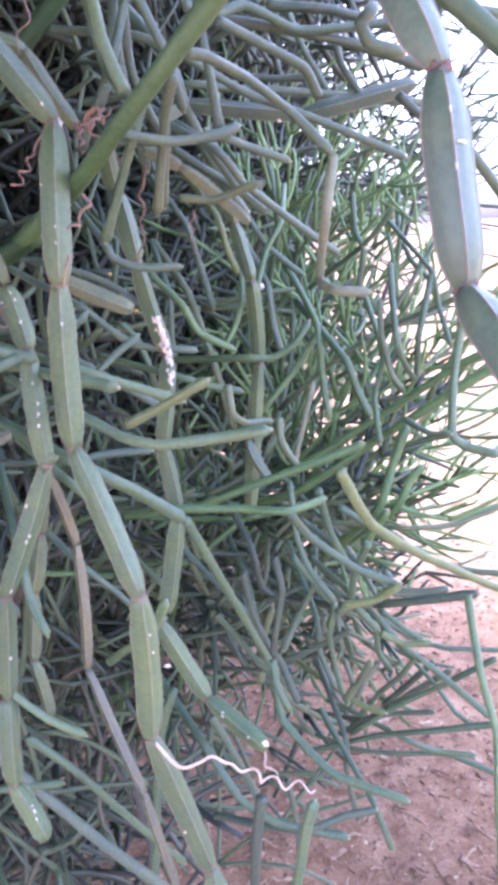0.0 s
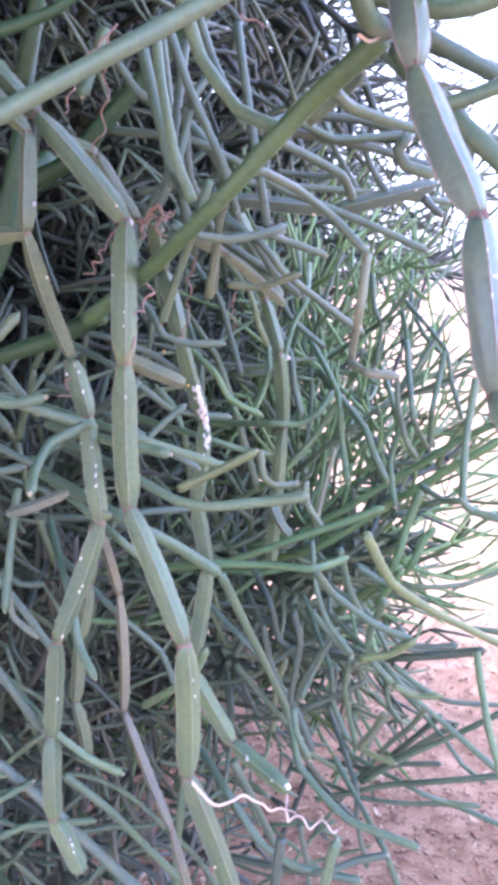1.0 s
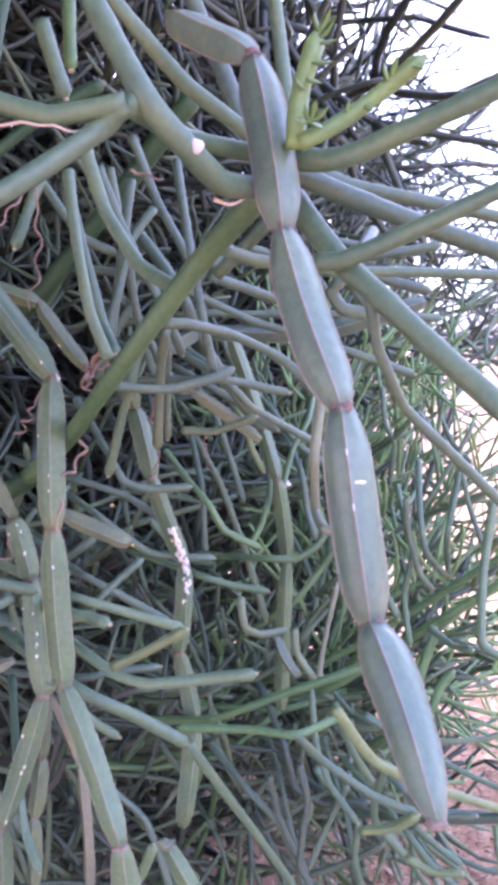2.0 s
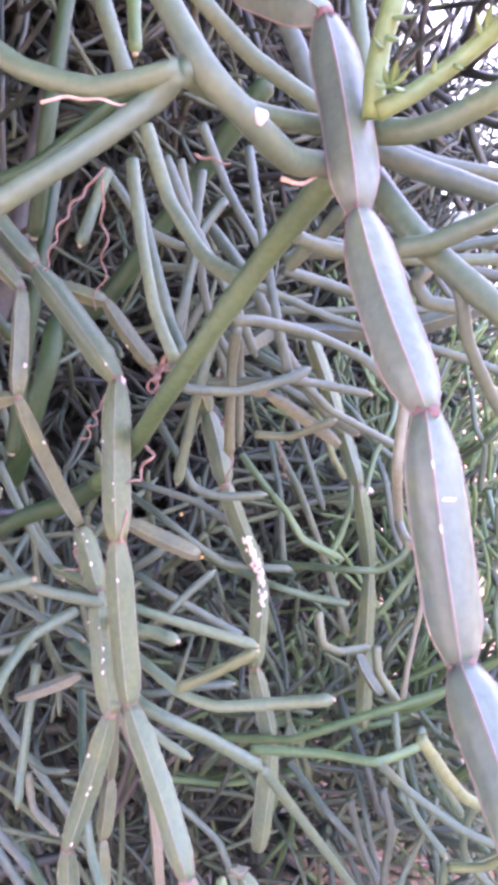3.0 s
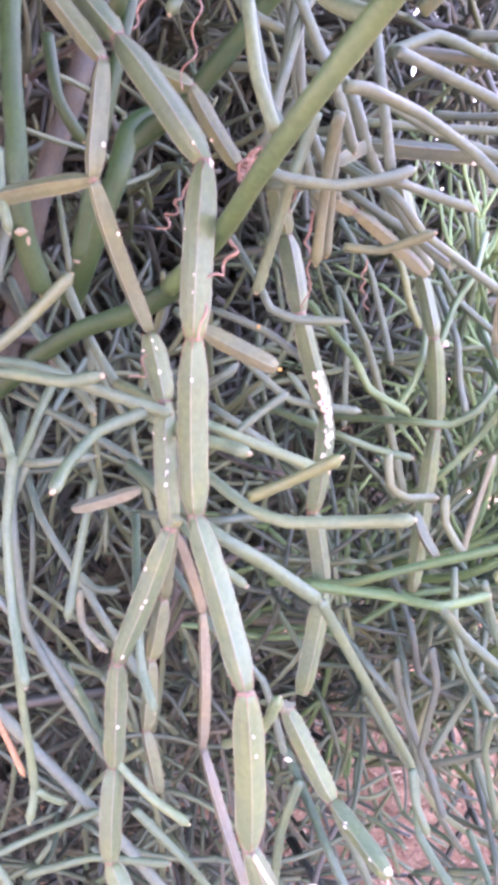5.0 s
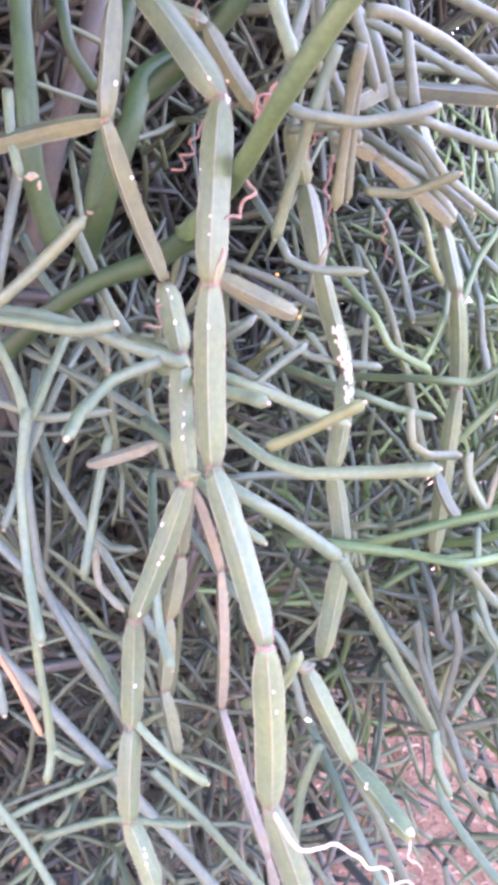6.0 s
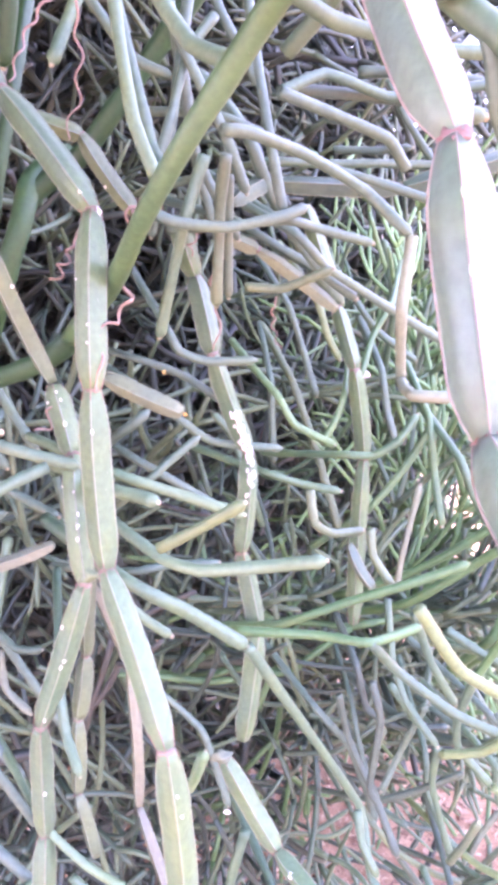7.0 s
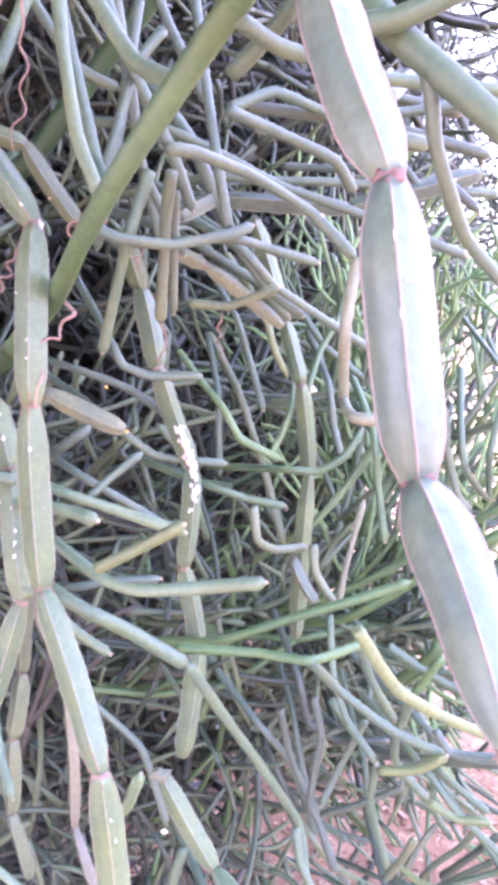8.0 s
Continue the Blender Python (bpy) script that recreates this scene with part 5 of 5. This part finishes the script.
def inner_places(rng, number, ylo, yhi, zlo, zhi, xlo):
    out = []
    while len(out) < number:
        y, z = rng.uniform(ylo, yhi), rng.uniform(zlo, zhi)
        x = rng.uniform(xlo * (0.5 + 0.5 * y), edge_x(y, z))
        if x > -0.12 and y < 0.66 or x > -0.09 and y < 1.0 and z > 1.06 or z > 1.28 and y < 0.76:
            continue
        # thinner towards the soil, which shows through
        if z < 1.3 - 0.47 * y and x > -0.30 * y and rng.random() < 0.68:
            continue
        out.append(Vector((x, y, z)))
    return out


def set_back(rng, me, q, lean, size=(0.75, 1.1)):
    """A pose at q in which no stem pokes out in front of the hanging vines."""
    pts = np.empty(len(me.vertices) * 3)
    me.vertices.foreach_get("co", pts)
    pts = pts.reshape(-1, 3)
    for k in range(40):
        m = Matrix.Translation(q + Vector((0, 0.01 * k, 0))) @ turned(rng, lean) @ Matrix.Scale(rng.uniform(*size), 4)
        a = np.array(m)
        w = pts @ a[:3, :3].T + a[:3, 3]
        if np.min(w[:, 1] - np.where(w[:, 0] > -0.03, 0.64, 0.50)) > 0:
            break
    return m


def build_thicket():
    rng = random.Random(21)
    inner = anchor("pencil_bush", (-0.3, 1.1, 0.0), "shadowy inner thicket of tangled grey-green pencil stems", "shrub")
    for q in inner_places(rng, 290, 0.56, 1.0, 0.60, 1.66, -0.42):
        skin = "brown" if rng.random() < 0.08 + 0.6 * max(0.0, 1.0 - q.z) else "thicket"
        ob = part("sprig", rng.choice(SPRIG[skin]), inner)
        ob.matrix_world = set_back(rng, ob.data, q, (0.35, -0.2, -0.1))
    green = anchor("pencil_bush", (0.15, 1.1, 0.0), "bright green young pencil stems growing upward", "shrub")
    for k in range(210):
        y = rng.uniform(0.72, 1.3)
        side, slope = rng.uniform(-0.05, 0.22), rng.uniform(-0.40, -0.03)
        if side > 0.13 and rng.random() < 0.68:
            continue
        if side < 0.04:
            y, slope = max(y, 0.9), max(slope, -0.24)
        q = Vector((y * side, y, 1.3 + y * slope))
        ob = part("sprig", rng.choice(SPRIG["young_yellow" if k % 4 == 0 and slope < -0.12 else "young"]), green)
        ob.matrix_world = set_back(rng, ob.data, q, (0.45, -0.1, 0.9))
    low = anchor("pencil_bush", (0.2, 1.2, 0.0), "low spreading pencil branches over the bare soil", "shrub")
    for k in range(110):
        y = rng.uniform(0.68, 1.2)
        slope = rng.uniform(-0.50, -0.30)
        x = y * rng.uniform(-0.14, 0.085 + 0.5 * (slope + 0.42))
        skin = rng.choice(("low_dark", "low_dark", "low_green", "low_olive"))
        ob = part("sprig", rng.choice(SPRIG[skin]), low)
        ob.matrix_world = set_back(rng, ob.data, Vector((x, y, 1.3 + y * slope)), (0.9, -0.2, 0.15), (0.7, 1.05))


def joined(name, skin, variants, places, lean, rng, label, scale=(0.8, 1.2), overhead=False, reach=0.05):
    verts, faces, o = [], [], 0
    arrays = [(np.array([tuple(c) for c in v]), f) for v, f in variants]
    for q in places:
        if not within(q):
            continue
        v, f = rng.choice(arrays)
        m = np.array(Matrix.Translation(q) @ turned(rng, lean) @ Matrix.Scale(rng.uniform(*scale), 4))
        w = v @ m[:3, :3].T + m[:3, 3]
        if overhead and q.y < 1.0 and np.min(w[:, 2] - 1.47 - 0.62 * np.maximum(w[:, 1], 0.0)) < 0:
            continue
        if not overhead and np.max(w[:, 0] - 0.09 * w[:, 1] - reach) > 0:
            continue
        verts.append(w)
        faces.extend(tuple(o + k for k in face) for face in f)
        o += len(v)
    ob = new(name, mesh_of(name, np.concatenate(verts).tolist(), faces, [SKIN[skin]]))
    return tagged(ob, label, "thicket", kind="stuff")


def within(q):
    """Whether a place lies in the rounded body of the shrub."""
    k = ((q.x + 0.75) / 1.3) ** 2 + ((q.y - 1.0) / 2.6) ** 2 + ((q.z - 1.15) / 1.45) ** 2
    return k < 1.02 + 0.35 * noise.noise(q * 1.7) and q.z > 0.12


def build_mass():
    rng = random.Random(31)
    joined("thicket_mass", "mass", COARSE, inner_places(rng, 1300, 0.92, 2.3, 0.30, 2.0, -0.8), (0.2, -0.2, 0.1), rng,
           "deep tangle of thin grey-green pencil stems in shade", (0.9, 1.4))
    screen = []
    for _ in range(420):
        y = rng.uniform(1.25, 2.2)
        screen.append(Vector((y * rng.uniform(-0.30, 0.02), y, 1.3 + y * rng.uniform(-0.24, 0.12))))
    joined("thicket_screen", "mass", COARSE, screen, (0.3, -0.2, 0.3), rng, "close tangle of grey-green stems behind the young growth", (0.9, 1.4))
    upper = []
    for _ in range(210):
        y = rng.uniform(1.1, 2.0)
        upper.append(Vector((y * rng.uniform(-0.06, 0.11), y, 1.3 + y * rng.uniform(0.04, 0.27))))
    joined("thicket_upper", "lacy", FINE, upper, (0.5, -0.1, 0.2), rng, "lacy upper stems of the shrub against the sky", (0.9, 1.3), reach=0.10)
    # sprigs above and to the left, mostly unseen, added to block skylight
    crown = []
    for _ in range(1100):
        y = rng.uniform(0.55, 2.4)
        crown.append(Vector((rng.uniform(-1.9, 0.05 * y), y, rng.uniform(1.7, 2.6))))
    for _ in range(300):
        y = rng.uniform(-0.4, 0.6)
        crown.append(Vector((rng.uniform(-1.7, -0.10), y, rng.uniform(1.75, 2.5))))
    for _ in range(2600):
        crown.append(Vector((rng.uniform(-1.4, -0.16), rng.uniform(-0.5, 0.9), rng.uniform(1.62, 2.4))))
    for _ in range(1000):
        crown.append(Vector((rng.uniform(-1.3, -0.15), rng.uniform(0.45, 1.4), rng.uniform(1.75, 2.35))))
    for _ in range(750):
        crown.append(Vector((rng.uniform(-1.0, -0.22), rng.uniform(-0.3, 0.6), rng.uniform(1.52, 2.1))))
    for _ in range(500):
        crown.append(Vector((rng.uniform(-0.75, -0.10), rng.uniform(0.35, 0.8), rng.uniform(1.72, 2.1))))
    joined("thicket_crown", "mass", COARSE, crown, (0.1, 0.0, 0.4), rng, "arching crown of the pencil shrub, thickened out of view to block skylight", (1.2, 1.9), overhead=True)
    # unseen mass on the left, added to keep light off the near stems
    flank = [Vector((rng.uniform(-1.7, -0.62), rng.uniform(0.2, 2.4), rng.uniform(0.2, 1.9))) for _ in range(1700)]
    joined("thicket_flank", "mass", COARSE, flank, (0.1, -0.2, 0.2), rng, "outer mass of the pencil shrub, added unseen to block light", (1.3, 1.9))
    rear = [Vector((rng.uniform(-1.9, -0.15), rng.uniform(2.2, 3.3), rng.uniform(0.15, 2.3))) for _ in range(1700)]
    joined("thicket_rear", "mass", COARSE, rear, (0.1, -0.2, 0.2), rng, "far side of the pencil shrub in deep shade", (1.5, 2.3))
    far = []
    for _ in range(115):
        y = rng.uniform(1.4, 2.6)
        far.append(Vector((y * rng.uniform(-0.06, 0.14), y, 1.3 + y * rng.uniform(-0.04, 0.34))))
    for _ in range(40):
        y = rng.uniform(1.3, 2.2)
        far.append(Vector((y * rng.uniform(-0.02, 0.10), y, 1.3 + y * rng.uniform(-0.02, 0.12))))
    joined("far_twigs", "lacy", FINE, far, (0.6, 0, 0.2), rng, "fine grey-green twigs against the bright sky", (0.9, 1.4), reach=0.5)


build_thicket()
build_mass()
